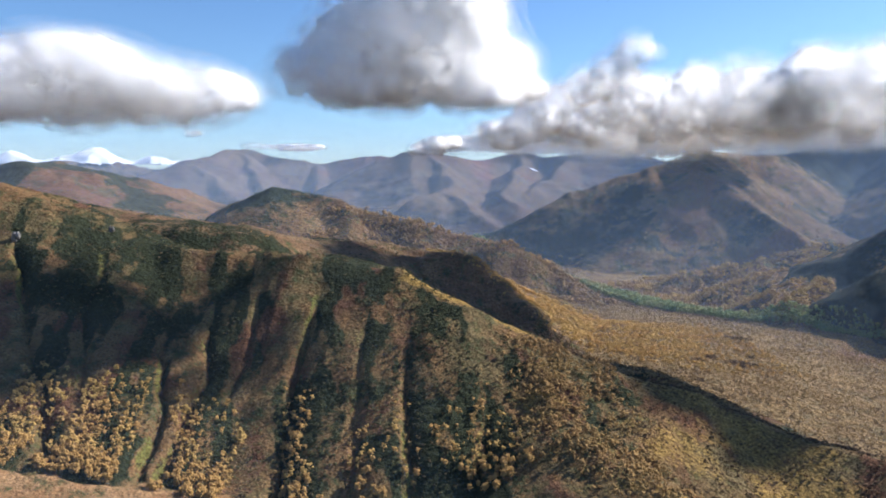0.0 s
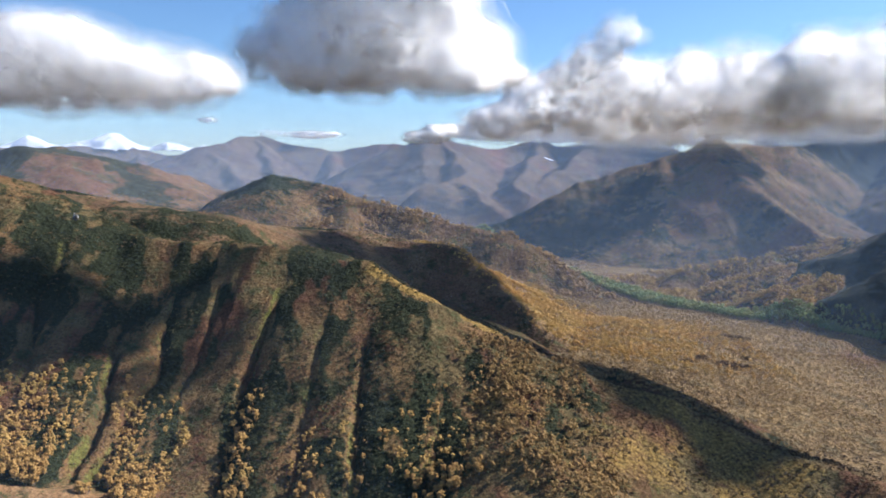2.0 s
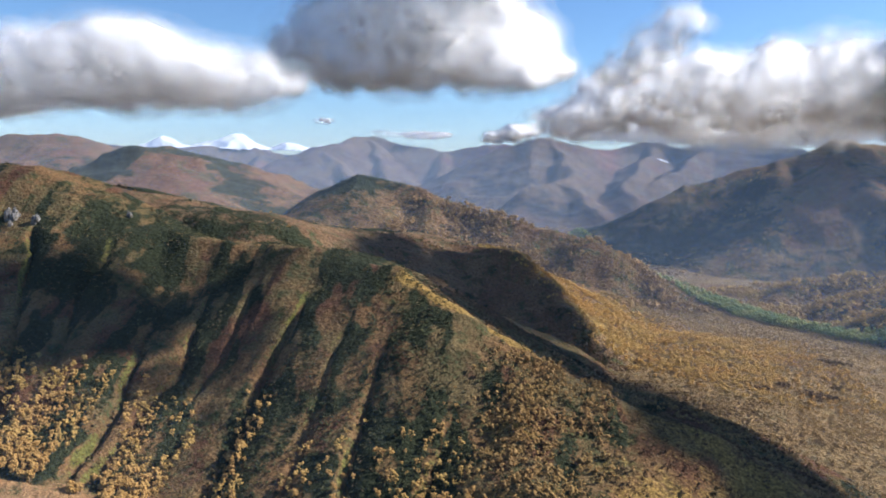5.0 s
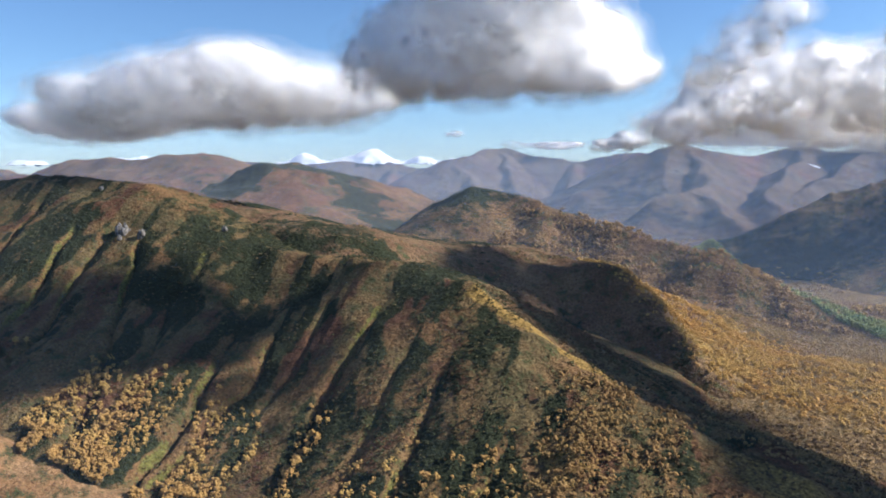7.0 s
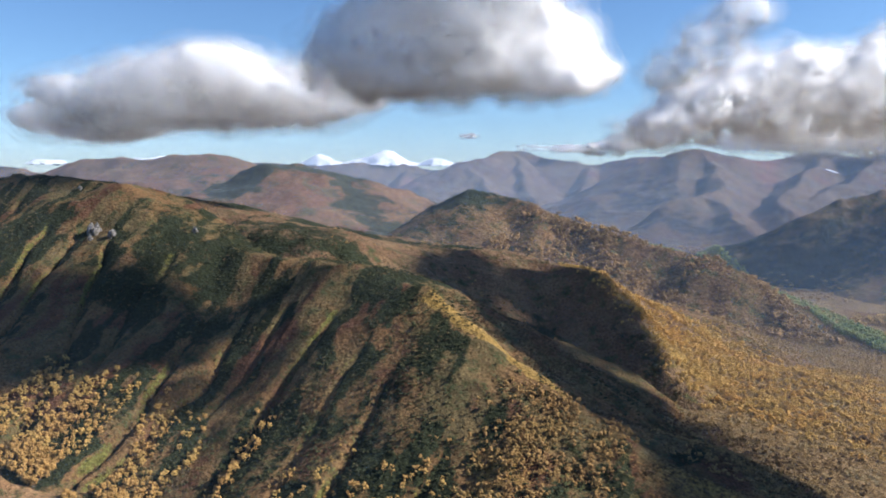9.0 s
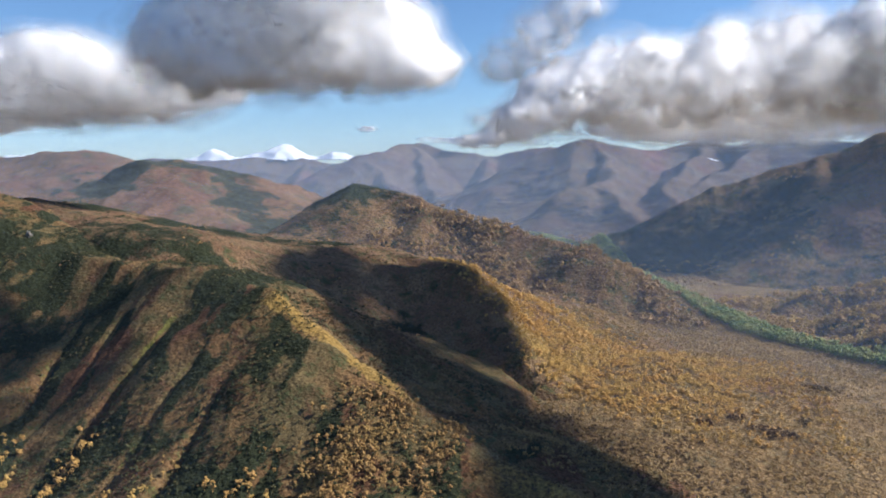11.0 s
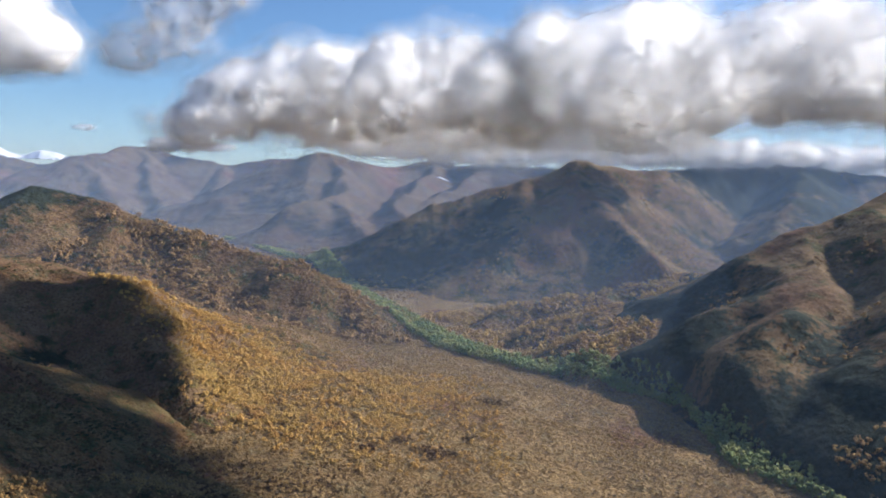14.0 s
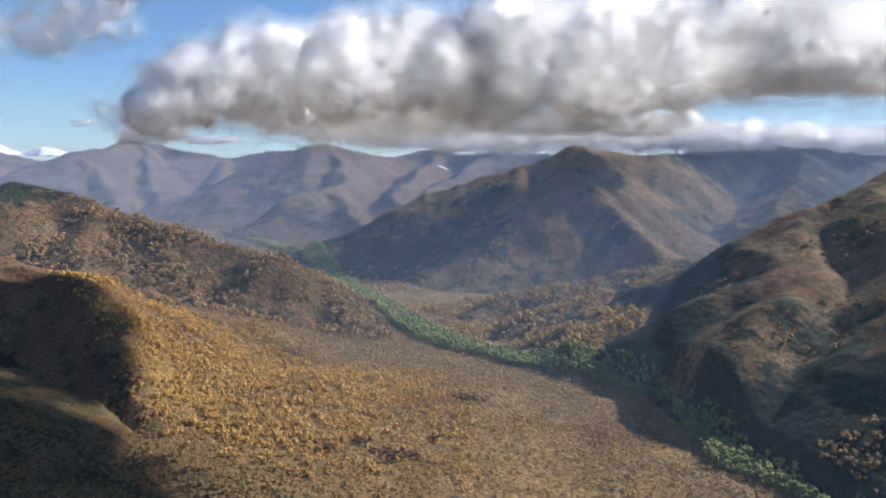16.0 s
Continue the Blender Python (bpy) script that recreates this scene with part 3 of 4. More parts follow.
# the last, small puff is added to widen the shadow on the ridge
cloud([(-32, 734, 360, 82, 54), (-96, 717, 336, 64, 40), (22, 751, 345, 54, 42), (-28, 756, 425, 76, 60), (66, 781, 330, 38, 22)], 6.8, 401,
      "large grey-white cumulus cloud with a bright sunlit side", 300, 0.8)
cloud([(-345, 985, 350, 80, 44), (-470, 1000, 366, 112, 56), (-610, 1020, 368, 125, 60), (-750, 1050, 362, 125, 56)], 8, 421, "broad flat-based grey cumulus cloud", 304, 0.65)
cloud([(-960, 1250, 376, 135, 50), (-1120, 1340, 376, 135, 52), (-1300, 1430, 376, 130, 52)], 11, 441, "wide grey cumulus cloud over the hills", 314, 0.65)
# the last three puffs, a back row, are added to shade the spur
cloud([(94, 1071, 306, 50, 26), (154, 1041, 322, 60, 40), (218, 1001, 336, 64, 48), (291, 959, 326, 62, 42), (356, 916, 336, 66, 46), (422, 896, 326, 60, 42),
       (251, 1106, 304, 58, 30), (334, 1079, 304, 60, 32), (404, 1023, 306, 52, 32)], 6.4, 461,
      "long white cumulus bank with billowing top", None, 0.75)
# the last three puffs are added to shade the back of the ridge
cloud([(466, 871, 342, 64, 48), (546, 838, 340, 70, 50), (626, 804, 342, 70, 50), (711, 778, 342, 70, 48), (431, 936, 322, 48, 36), (504, 929, 318, 58, 36), (566, 906, 320, 56, 36)], 7.4, 481,
      "tall white cumulus bank with grey underside", None, 0.75)
# added cloud, placed to cast shade on the mountain face below
cloud([(560, 2160, 368, 60, 24), (660, 2150, 372, 80, 34), (780, 2140, 378, 85, 40), (890, 2150, 370, 80, 32), (1000, 2180, 380, 90, 38)], 8, 495, "added low grey cloud that shades the dark mountain", 348, 0.9)
cloud([(500, 2520, 348, 93, 42), (680, 2480, 352, 102, 50), (860, 2450, 354, 93, 44), (1040, 2420, 352, 93, 46), (1200, 2440, 358, 110, 50), (1380, 2490, 360, 110, 52), (1580, 2540, 358, 127, 58), (1800, 2580, 360, 136, 60), (2050, 2620, 360, 153, 64)], 13, 501,
      "low cloud resting along the mountain crest", None, 1.0)
cloud([(150, 4150, 425, 220, 50), (500, 4250, 420, 260, 56), (850, 4100, 415, 240, 56), (1200, 3900, 405, 240, 58)], 20, 521, "low cloud behind the far peaks", None)
cloud([(-560, 4640, 445, 70, 26), (-900, 4650, 430, 150, 24), (-1150, 4660, 440, 90, 20)], 10, 541, "small white cloud behind the far mountain", None)
cloud([(-1420, 4243, 501, 60, 22)], 7, 561, "small thin grey cloud wisp", None, 0.7, 0.5, True)
cloud([(-35, 1362, 294, 30, 15), (6, 1366, 298, 34, 18)], 5, 571, "small bright cumulus puff low over the far peaks", 284, 0.7)
cloud([(150, 748, 328, 30, 16), (176, 752, 348, 32, 22), (198, 758, 374, 26, 18)], 5, 581, "thin torn cloud wisp", None, 0.9, 0.5, True)


# ---- haze in the air ----
def haze_material(cover):
    """Thin blue-white air that scatters sun and sky light, thinner with height."""
    m = bpy.data.materials.new("hazy_air")
    m.use_nodes = True
    t = m.node_tree
    t.nodes.clear()
    out = t.nodes.new("ShaderNodeOutputMaterial")
    d = node(t, "ShaderNodeBsdfDiffuse", Color=(.5, .7, 1.0, 1))
    tr = node(t, "ShaderNodeBsdfTranslucent", Color=(.5, .7, 1.0, 1))
    both, veil, clear = t.nodes.new("ShaderNodeMixShader"), t.nodes.new("ShaderNodeMixShader"), t.nodes.new("ShaderNodeBsdfTransparent")
    both.inputs[0].default_value = 0.45
    t.links.new(d.outputs[0], both.inputs[1])
    t.links.new(tr.outputs[0], both.inputs[2])
    t.links.new(add(t, attribute(t, "vapour"), cover, 'MULTIPLY'), veil.inputs[0])
    t.links.new(clear.outputs[0], veil.inputs[1])
    t.links.new(both.outputs[0], veil.inputs[2])
    t.links.new(veil.outputs[0], out.inputs[0])
    return m


def haze(radius, cover):
    """One layer of the air, a wide arc round the valley."""
    turns, rows = steps(radians(-75), radians(75), 90), np.array([-40, 40, 100, 160, 220, 280, 340, 400, 470, 560, 680])
    a, z = np.meshgrid(turns, rows)
    r = radius + min(3.0, radius / 330) * (z.ravel() - 150)                     # each layer leans away from the valley
    co = np.stack([190 + r * np.sin(a.ravel()), 140 + r * np.cos(a.ravel()), z.ravel()], 1)
    n = len(turns)
    i = (np.arange(len(rows) - 1)[:, None] * n + np.arange(n - 1)[None, :]).ravel()
    me = mesh_of("haze", co, np.stack([i, i + 1, i + n + 1, i + n], 1), haze_material(cover))
    d = me.attributes.new("vapour", 'FLOAT', 'POINT')
    # thicker towards the sun, standing in for glare from that side
    sunward = 1 + (1.7 if radius > 1250 else 0.2) * smooth(radians(-5), radians(45), a.ravel())
    d.data.foreach_set("value", (smooth(690, 200, co[:, 2]) * sunward).astype(np.float32))
    return tagged(new("haze", me), "thin bluish haze hanging over the valley", "haze", kind="stuff")


# the nearest layers lift dark slopes the way veiling glare does
for radius in (430, 620, 800, 960, 1100, 1230, 1360, 1490, 1620, 1750, 1880, 2010, 2140, 2280, 2420, 2560, 2710, 2860, 3010, 3170, 3330, 3500, 3670, 3850, 4050):
    haze(radius, float(np.interp(radius, [430, 800, 1100, 1500, 2100, 2600, 4100], [.005, .006, .011, .019, .021, .018, .021])))


# ---- trees ----
def lump(seed, r):
    """One leafy clump: an uneven twenty-sided body."""
    g = (1 + 5 ** 0.5) / 2
    v = np.array([(-1, g, 0), (1, g, 0), (-1, -g, 0), (1, -g, 0), (0, -1, g), (0, 1, g), (0, -1, -g), (0, 1, -g), (g, 0, -1), (g, 0, 1), (-g, 0, -1), (-g, 0, 1)], float)
    v /= np.linalg.norm(v[0])
    f = np.array([(0, 11, 5), (0, 5, 1), (0, 1, 7), (0, 7, 10), (0, 10, 11), (1, 5, 9), (5, 11, 4), (11, 10, 2), (10, 7, 6), (7, 1, 8),
                  (3, 9, 4), (3, 4, 2), (3, 2, 6), (3, 6, 8), (3, 8, 9), (4, 9, 5), (2, 4, 11), (6, 2, 10), (8, 6, 7), (9, 8, 1)])
    rng = np.random.default_rng(seed)
    return v * r * rng.uniform(0.7, 1.25, (12, 1)), f


def tuft(seed, r):
    """A small ragged tuft of leaves, eight-sided."""
    rng = np.random.default_rng(seed)
    v = np.array([(1, 0, 0), (-1, 0, 0), (0, 1, 0), (0, -1, 0), (0, 0, 1), (0, 0, -1)], float)
    f = np.array([(0, 2, 4), (2, 1, 4), (1, 3, 4), (3, 0, 4), (2, 0, 5), (1, 2, 5), (3, 1, 5), (0, 3, 5)])
    turn = np.array(Euler(rng.uniform(0, 6.28, 3)).to_matrix())
    return (v * rng.uniform(.55, 1.35, (6, 1)) * r) @ turn.T, f


def trunk_mesh(path, radii, sides=5):
    """A tapered stem through the points of path."""
    co, faces = [], []
    for k, (p, r) in enumerate(zip(path, radii)):
        for a in range(sides):
            w = 2 * math.pi * a / sides
            co.append((p[0] + r * math.cos(w), p[1] + r * math.sin(w), p[2]))
        if k:
            for a in range(sides):
                b = (a + 1) % sides
                i, j = (k - 1) * sides, k * sides
                faces += [(i + a, i + b, j + b), (i + a, j + b, j + a)]
    return np.array(co), np.array(faces)


def join(pieces):
    co, faces, n = [], [], 0
    for c, f in pieces:
        co.append(c)
        faces.append(f + n)
        n += len(c)
    return np.concatenate(co), np.concatenate(faces)


def crown_pieces(seed, height, wide, count, squat=0.85, clump=tuft, low=.4, grain=(.34, .55)):
    rng = np.random.default_rng(seed)
    out = []
    for k in range(count):
        c, f = clump(seed * 31 + k, wide * rng.uniform(*grain))
        a, q = rng.uniform(0, 6.28), rng.uniform(.0, 1.0) ** .6 * .8 * wide
        z = height * rng.uniform(low, .95)
        q *= 1.0 - 0.75 * abs(z / height - .6)
        out.append((c * (1, 1, squat) + (q * math.cos(a), q * math.sin(a), z), f))
    return out


def leaf_material(name, a, b, c):
    """Autumn leaves: each clump its own tone, with a leafy grain."""
    m, t, bs = material(name)
    g = t.nodes.new("ShaderNodeNewGeometry")
    grain = noise_of(t, 0.9, 5.0)
    colour = mix_colour(t, g.outputs["Random Per Island"], a, b)
    colour = mix_colour(t, ramp(t, noise_of(t, 35.0), .4, .6), colour, c)
    shade = t.nodes.new("ShaderNodeMapRange")
    shade.inputs[1].default_value, shade.inputs[2].default_value = .3, .7
    shade.inputs[3].default_value, shade.inputs[4].default_value = .6, 1.35
    t.links.new(grain, shade.inputs[0])
    t.links.new(mix_colour(t, 1.0, colour, shade.outputs[0], 'MULTIPLY'), bs.inputs["Base Color"])
    bs.inputs["Roughness"].default_value = 0.8
    bs.inputs["Specular IOR Level"].default_value = 0.15
    bp = node(t, "ShaderNodeBump", Strength=1.0, Distance=0.5)
    t.links.new(grain, bp.inputs["Height"])
    up, unit = t.nodes.new("ShaderNodeVectorMath"), t.nodes.new("ShaderNodeVectorMath")      # leaves lie mostly level
    up.operation, unit.operation = 'ADD', 'NORMALIZE'
    up.inputs[1].default_value = (0, 0, 0.9)
    t.links.new(bp.outputs[0], up.inputs[0])
    t.links.new(up.outputs[0], unit.inputs[0])
    t.links.new(unit.outputs[0], bs.inputs["Normal"])
    return m


mat_bark = plain_material("birch_bark", (.32, .29, .25), (.16, .13, .1), 0.6)
mat_gold = leaf_material("gold_leaves", (.58, .34, .1), (.42, .235, .08), (.5, .32, .1))
mat_amber = leaf_material("amber_leaves", (.37, .222, .08), (.265, .152, .062), (.33, .21, .076))
mat_tan = leaf_material("tan_leaves", (.335, .22, .096), (.265, .17, .076), (.31, .21, .086))
mat_brown = leaf_material("brown_leaves", (.37, .225, .09), (.23, .135, .062), (.31, .19, .075))
mat_green = leaf_material("green_needles", (.19, .25, .085), (.125, .17, .06), (.27, .28, .09))
mat_bright = leaf_material("bright_gold_leaves", (.46, .275, .092), (.34, .195, .07), (.43, .28, .088))
mat_olive = leaf_material("olive_scrub", (.125, .112, .05), (.14, .078, .042), (.085, .085, .036))
mat_umber = leaf_material("umber_scrub", (.12, .075, .04), (.085, .05, .028), (.1, .07, .035))
mat_shrub = leaf_material("dwarf_pine", (.04, .05, .024), (.027, .034, .018), (.05, .054, .025))


def scatter(box, spacing, keep, seed):
    """Uneven places over a stretch of land where keep(x, y) says so."""
    rng = np.random.default_rng(seed)
    x0, x1, y0, y1 = box
    gx, gy = np.meshgrid(np.arange(x0, x1, spacing), np.arange(y0, y1, spacing))
    x = gx.ravel() + rng.uniform(-.6, .6, gx.size) * spacing
    y = gy.ravel() + rng.uniform(-.6, .6, gx.size) * spacing
    k = keep(x, y) > rng.uniform(0, 1, x.size)
    x, y = x[k], y[k]
    return x, y, land(x, y)


def forest(name, places, height, wide, lumps, mat, seed, label, category, squat=0.85, stem=True):
    """Many trees in one mesh, each a stem and a crown of clumps."""
    rng = np.random.default_rng(seed)
    x, y, z = places
    kinds = []
    for k in range(6):
        pieces = crown_pieces(seed + k, height, wide, lumps + 2, squat, tuft, .4, (.24, .46))
        if stem:
            pieces.append(trunk_mesh([(0, 0, -.5), (0, 0, height * .7)], [height * .03, height * .012], 3))
        kinds.append(join(pieces))
    kind = rng.integers(0, 6, len(x))
    size, turn = rng.uniform(.45, 1.0, len(x)) ** 1.5 * 1.5, rng.uniform(0, 6.28, len(x))
    co, faces, n = [], [], 0
    for k, (c, f) in enumerate(kinds):
        w = np.where(kind == k)[0]
        if not len(w):
            continue
        cs, sn = np.cos(turn[w])[:, None], np.sin(turn[w])[:, None]
        s = size[w][:, None]
        px = (c[:, 0] * cs - c[:, 1] * sn) * s + x[w][:, None]
        py = (c[:, 0] * sn + c[:, 1] * cs) * s + y[w][:, None]
        pz = c[:, 2] * s + z[w][:, None]
        co.append(np.stack([px, py, pz], -1).reshape(-1, 3))
        faces.append((f[None] + (np.arange(len(w)) * len(c))[:, None, None]).reshape(-1, 3) + n)
        n += len(w) * len(c)
    ob = new(name, mesh_of(name, np.concatenate(co), np.concatenate(faces), mat))
    return tagged(ob, label, category, kind="stuff")


def patches(x, y, size, seed, low=-.1, high=.3):
    return smooth(low, high, fbm(x, y, size, 3, seed))


def off_river(x, y, w=26):
    return np.abs(x - river_x(y)) > w


def shoulder_x(y):
    """The line of the wooded shoulder that runs down from the ridge."""
    return 85 + 0.95 * np.maximum(510 - y, 0)


# spur flank, golden
flank = scatter((-20, 430, 800, 1170), 3.6, lambda x, y: .95 * flank_share(x, y) * (0.3 + .7 * patches(x, y, 60, 601, -.4, .15)) * (.45 + .55 * smooth(400, 200, x)) * (.3 + .7 * patches(x, y, 16, 602, -.3, .1)), 611)
forest("birch_forest", flank, 3.6, 2.5, 7, mat_gold, 621, "dense golden autumn birch wood on the spur", "forest")
shoulder = scatter((20, 320, 370, 645), 2.7, lambda x, y: .95 * smooth(-50, 5, x - shoulder_x(y)) * smooth(75, 40, x - shoulder_x(y)) * patches(x, y, 40, 603, -.75, -.2) * (.35 + .65 * patches(x, y, 13, 604, -.3, .1)), 613)
forest("birch_forest", shoulder, 3.6, 1.9, 7, mat_amber, 631, "golden birch wood on the ridge shoulder", "forest")
floor = scatter((150, 760, 640, 1650), 3.8, lambda x, y: .9 * off_river(x, y, 15) * (x < river_x(y)) * (hill_right.height(x, y) < valley(x, y) + 26) * (0.55 + .45 * patches(x, y, 70, 605, -.4, .2)) * (.4 + .6 * patches(x, y, 18, 606, -.3, .1)), 615)
forest("valley_forest", floor, 2.0, 2.1, 3, mat_tan, 641, "thin tan autumn birch wood on the valley floor", "forest")
thicket = scatter((270, 460, 820, 1070), 3.2, lambda x, y: .85 * np.maximum.reduce([smooth(1.1, .5, np.hypot((x - a) / p, (y - b) / q) + .3 * vnoise(x / 7, y / 7))
                  for a, b, p, q in ((426, 1039, 20, 14), (359, 856, 17, 16), (330, 878, 10, 10), (300, 846, 9, 8), (390, 905, 7, 10))]), 635)
forest("valley_thicket", thicket, 3.4, 2.2, 6, mat_umber, 645, "dark bare willow thickets in hollows of the valley floor", "shrubs")
hillwood = scatter((-260, 340, 1360, 1600), 7.2, lambda x, y: .95 * patches(x, y, 90, 607, -.4, .1) * (.35 + .65 * patches(x, y, 30, 608, -.25, .1)), 617)
forest("hill_forest", hillwood, 8.5, 5.0, 7, mat_brown, 651, "brown autumn birch wood on the hill", "forest")
foot = scatter((330, 1000, 1150, 1800), 7.4, lambda x, y: .95 * (x > river_x(y) + 36) * (land(x, y) < valley(x, y) + 85) * (hill_right.height(x, y) < foothill.height(x, y)) * (mountain_right.height(x, y) < foothill.height(x, y) + 15) * patches(x, y, 55, 609, -.25, .05), 619)
forest("birch_forest", foot, 7.5, 4.6, 7, mat_bright, 661, "scattered yellow-brown birches at the foot of the mountain", "forest")
slope_wood = scatter((640, 950, 640, 1250), 11.0, lambda x, y: .7 * (x > river_x(y) + 45) * patches(x, y, 70, 627, .05, .3), 629)
forest("birch_forest", slope_wood, 5.5, 3.2, 6, mat_brown, 671, "scattered yellow birches on the shaded hillside", "forest")
bank = scatter((-340, 740, 780, 2900), 4.0, lambda x, y: 1.0 * (hill_right.height(x, y) < valley(x, y) + 32) * (np.abs(x - river_x(y) + 4 * vnoise(x / 40, y / 40)) < (np.interp(y, [785, 812, 840, 875, 925, 970, 1006, 1040, 1080, 1115, 1160, 1300, 1500, 2900], [2, 7, 15, 21, 19, 13, 5, 5, 10, 22, 30, 32, 27, 26]) + 4 * vnoise(y / 70, y * 0 + 3.3))), 633)
forest("river_wood", bank, 8.5, 3.3, 8, mat_green, 681, "belt of dark green trees along the river", "forest", 1.3)
foot_wood = scatter((684, 800, 750, 850), 6.0, lambda x, y: .8 * (x > river_x(y) + 14) * patches(x, y, 30, 635, -.3, .1), 637)
forest("birch_forest", foot_wood, 5.5, 3.4, 7, mat_amber, 685, "brown autumn birches at the foot of the shaded hill", "forest")
shrubs = scatter((-700, 130, 490, 830), 3.7, lambda x, y: .7 * (1 - .75 * smooth(-280, -430, x)) * patches(x + .15 * y, y * .25, 34, 201, -.15, .25), 637)
forest("dwarf_pine", shrubs, 1.3, 1.7, 5, mat_shrub, 691, "low dark green dwarf pine thicket on the ridge", "shrubs", 0.55, False)


heath_pine = scatter((-700, 20, 830, 1180), 9.0, lambda x, y: .55 * patches(x, y, 55, 653, .0, .35), 655)
forest("dwarf_pine", heath_pine, 1.5, 2.6, 5, mat_shrub, 721, "dark dwarf pine clumps on the heath plateau", "shrubs", 0.55, False)
heath_birch = scatter((-520, 40, 840, 1180), 10.0, lambda x, y: .4 * patches(x, y, 70, 657, .0, .3), 659)
forest("birch_scrub", heath_birch, 2.2, 1.9, 5, mat_brown, 731, "low rusty birch scrub on the heath plateau", "shrubs", 0.8, False)
dark_wood = scatter((-620, 60, 1400, 1760), 9.0, lambda x, y: .6 * patches(x, y, 90, 661, -.05, .25), 663)
forest("dwarf_pine", dark_wood, 2.2, 3.4, 5, mat_shrub, 741, "dark dwarf pine thicket on the rounded hill", "shrubs", 0.6, False)
face_birch = scatter((420, 980, 1700, 2200), 15.0, lambda x, y: .45 * patches(x, y, 120, 667, .0, .3), 669)
forest("birch_forest", face_birch, 6.0, 3.4, 6, mat_brown, 751, "thin birches dotted over the dark mountain face", "forest")


scrub = scatter((-700, 110, 490, 830), 4.2, lambda x, y: .55 * patches(x, y, 26, 671, -.15, .2), 673)
forest("alder_scrub", scrub, 1.3, 1.6, 4, mat_olive, 761, "low olive and rusty alder scrub on the gullied ridge", "shrubs", 0.7, False)
# scrub in dark umber, which partly paints in the shade along the tail
tail_scrub = scatter((120, 400, 380, 640), 4.0, lambda x, y: .7 * smooth(20, 60, x - shoulder_x(y)) * patches(x, y, 30, 675, -.5, .1), 677)
forest("alder_scrub", tail_scrub, 1.6, 1.7, 4, mat_umber, 771, "brown alder scrub on the ridge tail, partly darkened for shade", "shrubs", 0.8, False)


lee_scrub = scatter((-40, 300, 650, 830), 4.2, lambda x, y: .75 * (ridge_near.height(x, y) > spur_middle.height(x, y)) * smooth(6, 26, ((x + 55) * 67 + (y - 705) * 175) / 187.4) * patches(x, y, 30, 685, -.4, .15), 687)
forest("alder_scrub", lee_scrub, 1.7, 1.8, 4, mat_umber, 775, "bare brown alder scrub on the shaded side of the ridge", "shrubs", 0.8, False)
far_floor = scatter((-900, 420, 1750, 3150), 15.0, lambda x, y: .75 * (land(x, y) < valley(x, y) + 22) * off_river(x, y, 24) * patches(x, y, 150, 679, -.5, .1), 681)
forest("valley_forest", far_floor, 5.5, 5.0, 5, mat_brown, 781, "brown autumn woods on the upper valley floor", "forest", 0.8, False)


# single birches on the lower slope
def birch(seed, height, wide):
    rng = np.random.default_rng(seed)
    ob = new("birch_tree", None)

    def hang(name, shape, mat):
        o = new(name, mesh_of(name, *shape, mat))
        o.parent = ob
    hang("trunk", trunk_mesh([(0, 0, -.6), (.1, 0, height * .3), (.25, .1, height * .6), (.2, .2, height * .9)], [height * .035, height * .028, height * .018, height * .006], 6), mat_bark)
    for k in range(4):
        a = k * 1.6 + rng.uniform(0, .8)
        h = height * rng.uniform(.3, .55)
        tip = (wide * .55 * math.cos(a), wide * .55 * math.sin(a), h + height * .22)
        hang("limb", trunk_mesh([(.15, .05, h), (tip[0] * .5, tip[1] * .5, h + height * .08), tip], [height * .014, height * .01, height * .004], 4), mat_bark)
    hang("crown", join(crown_pieces(seed + 5, height, wide, 42, .85, tuft, .3, (.2, .34))), mat_bright)
    return ob


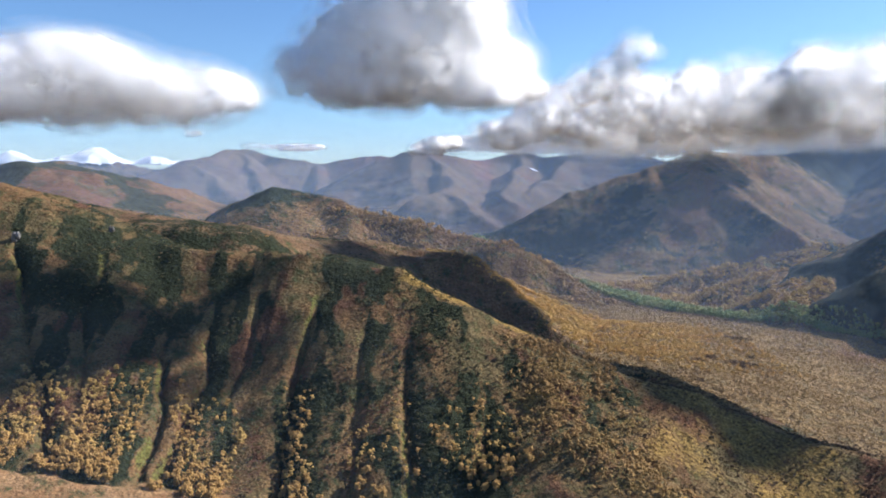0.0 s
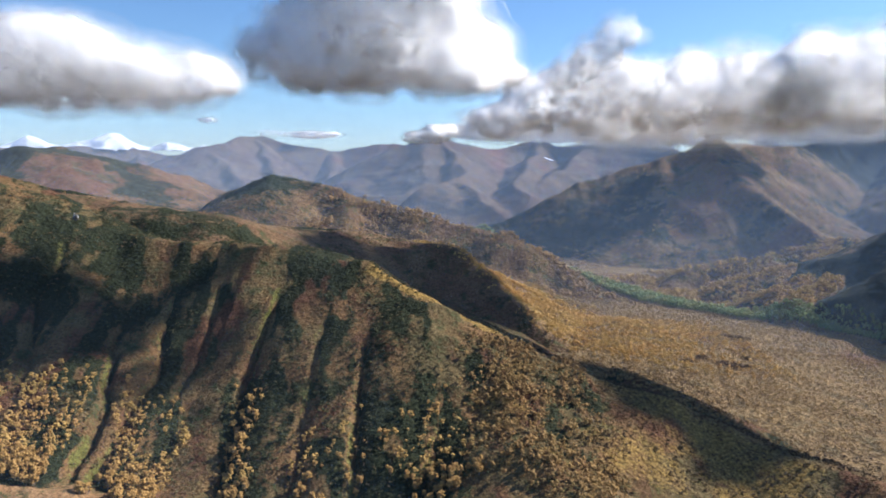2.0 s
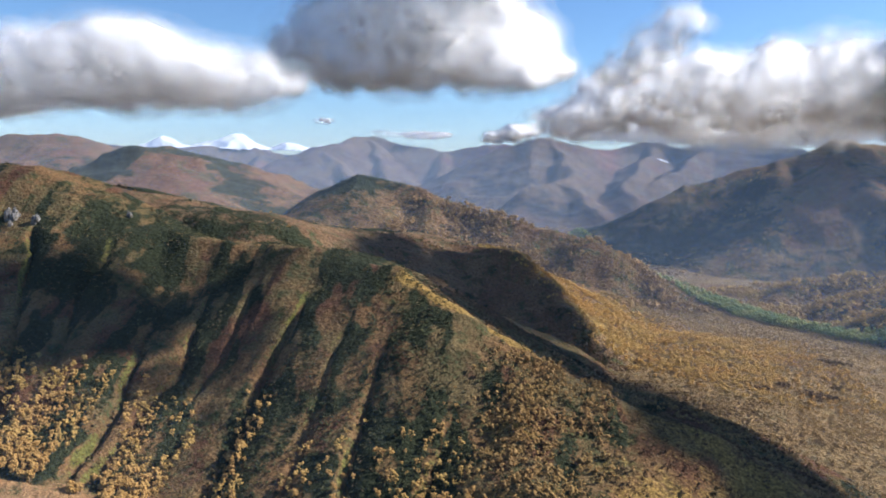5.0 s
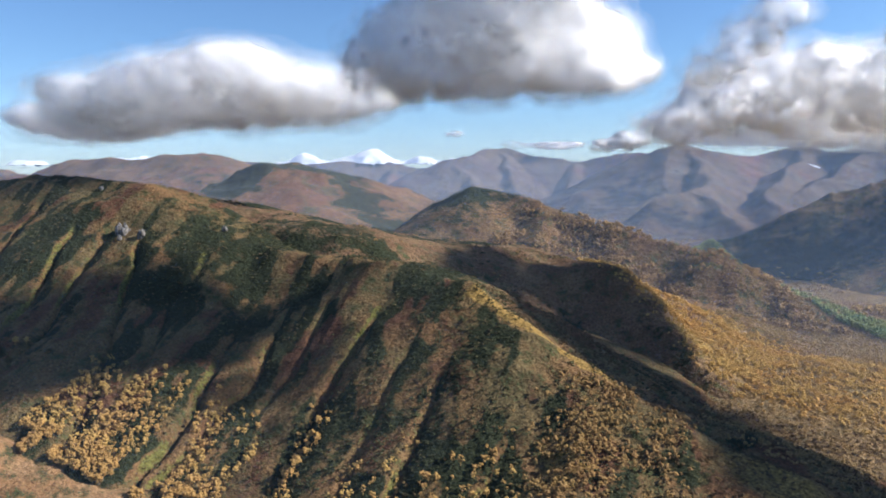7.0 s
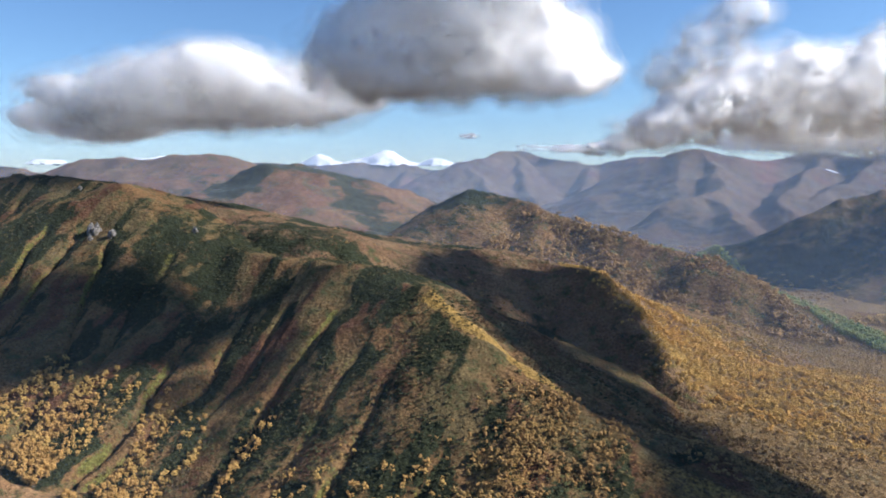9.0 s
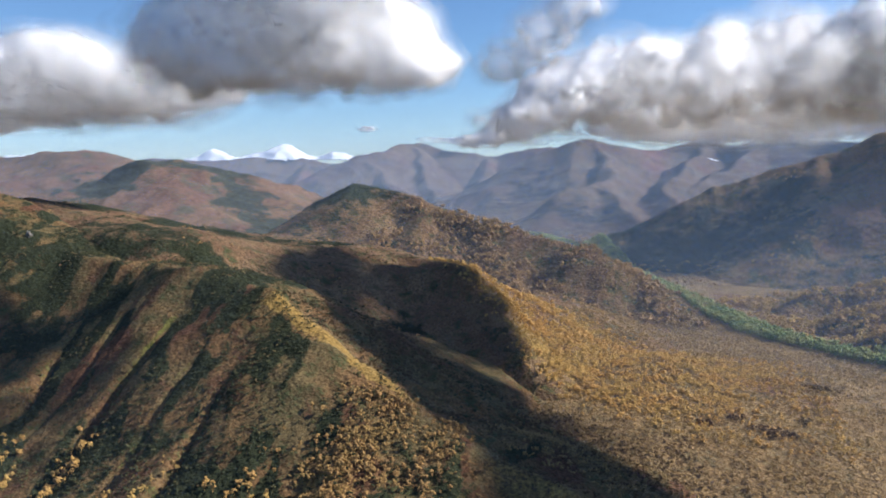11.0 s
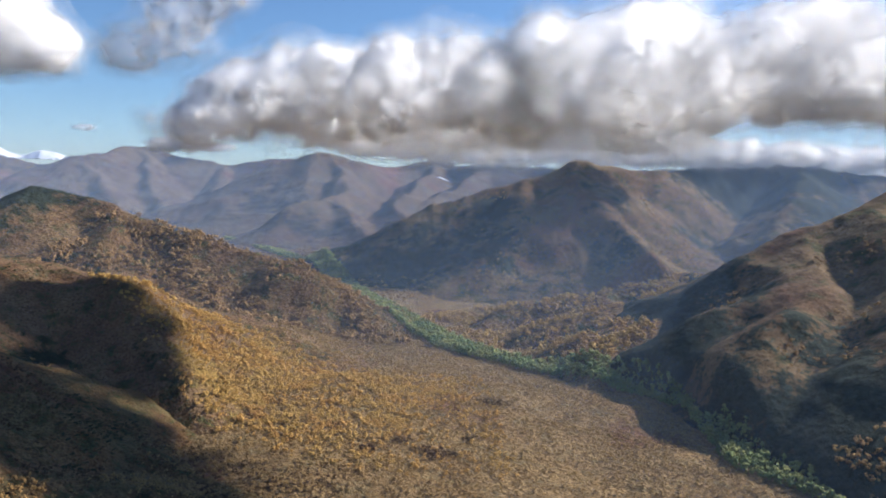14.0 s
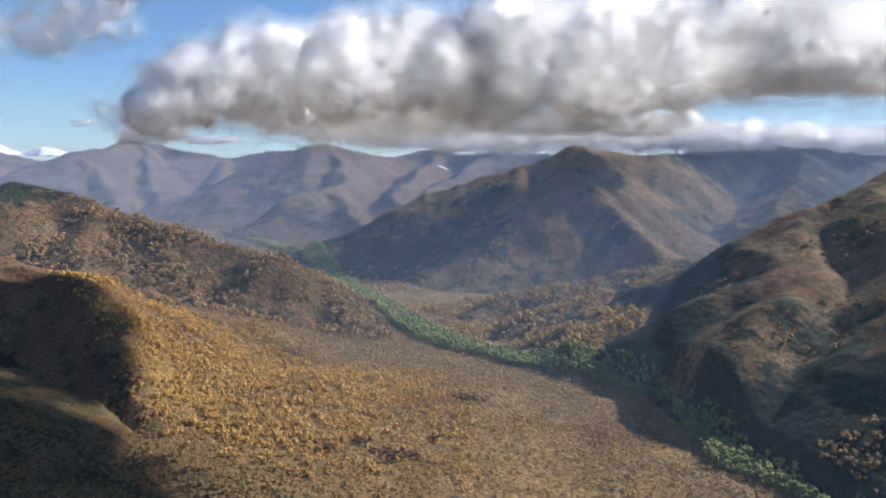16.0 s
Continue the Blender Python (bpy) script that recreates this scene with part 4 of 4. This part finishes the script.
stand = scatter((-430, 60, 480, 596), 3.5, lambda x, y: .95 * smooth(600, 552, y + 14 * vnoise(x / 25, y / 60)) * patches(x + .12 * y, y * .35, 26, 641, .04, .2) * (.3 + .7 * smooth(-60, -130, x)), 643)
order = np.argsort(stand[1])[:290]
models = [birch(700 + k, 6.5, 2.9) for k in range(4)]
for o in models:
    tagged(o, "golden autumn birch with a pale trunk on the lower slope", "tree", "birches on the lower slope")
pick = np.random.default_rng(5)
for n, k in enumerate(order):
    m = pose(stand[0][k], stand[1][k], stand[2][k], 0, 0, pick.uniform(0, 360))
    if n < 4:
        models[n].matrix_basis = m
    else:
        t = copy_thing(models[n % 4], m)
        t.scale = (pick.uniform(.7, 1.2),) * 3
rest = np.argsort(stand[1])[290:]
if len(rest):
    forest("birch_forest", tuple(a[rest] for a in stand), 5.0, 2.3, 9, mat_bright, 711, "golden birches scattered up the gullied slope", "forest")


# ---- crags and a snow patch ----
mat_rock = plain_material("grey_rock", (.24, .225, .21), (.1, .095, .09), 2.5)


def crag(x, y, size, seed):
    """A weathered rock tower of broken blocks."""
    rng = np.random.default_rng(seed)
    pieces = []
    for k in range(12):
        c, f = lump(seed + k, size * rng.uniform(.35, .7))
        pieces.append((c * (.8, .8, rng.uniform(1.2, 2.3)) + (rng.uniform(-.6, .6) * size, rng.uniform(-.5, .5) * size, rng.uniform(-.2, .9) * size), f))
    ob = new("crag", mesh_of("crag", *join(pieces), mat_rock, False))
    ob.location = (x, y, float(land(np.array([x]), np.array([y]))[0]))
    ob.parent = bpy.data.objects["mountain_ridge"]
    return ob


crag(-460, 733, 8.5, 801)["label"] = "grey rock tower"
crag(-428, 728, 5.0, 811)
crag(-452, 720, 3.0, 821)
crag(-352, 772, 3.0, 831)
crag(-560, 800, 3.5, 841)
patch_me = sheet("snow_patch", steps(452, 505, 24), steps(3735, 3765, 16), lambda x, y: mountain_range.height(x, y) + 2.5, mat_snow,
                 lambda co: np.abs((co[:, 0] - 478) / 25 + (co[:, 1] - 3750) / 60) + ((co[:, 1] - 3750) / 12) ** 2 < 1.0)
tagged(patch_me, "small white snow patch below the far peak", "snow patch")
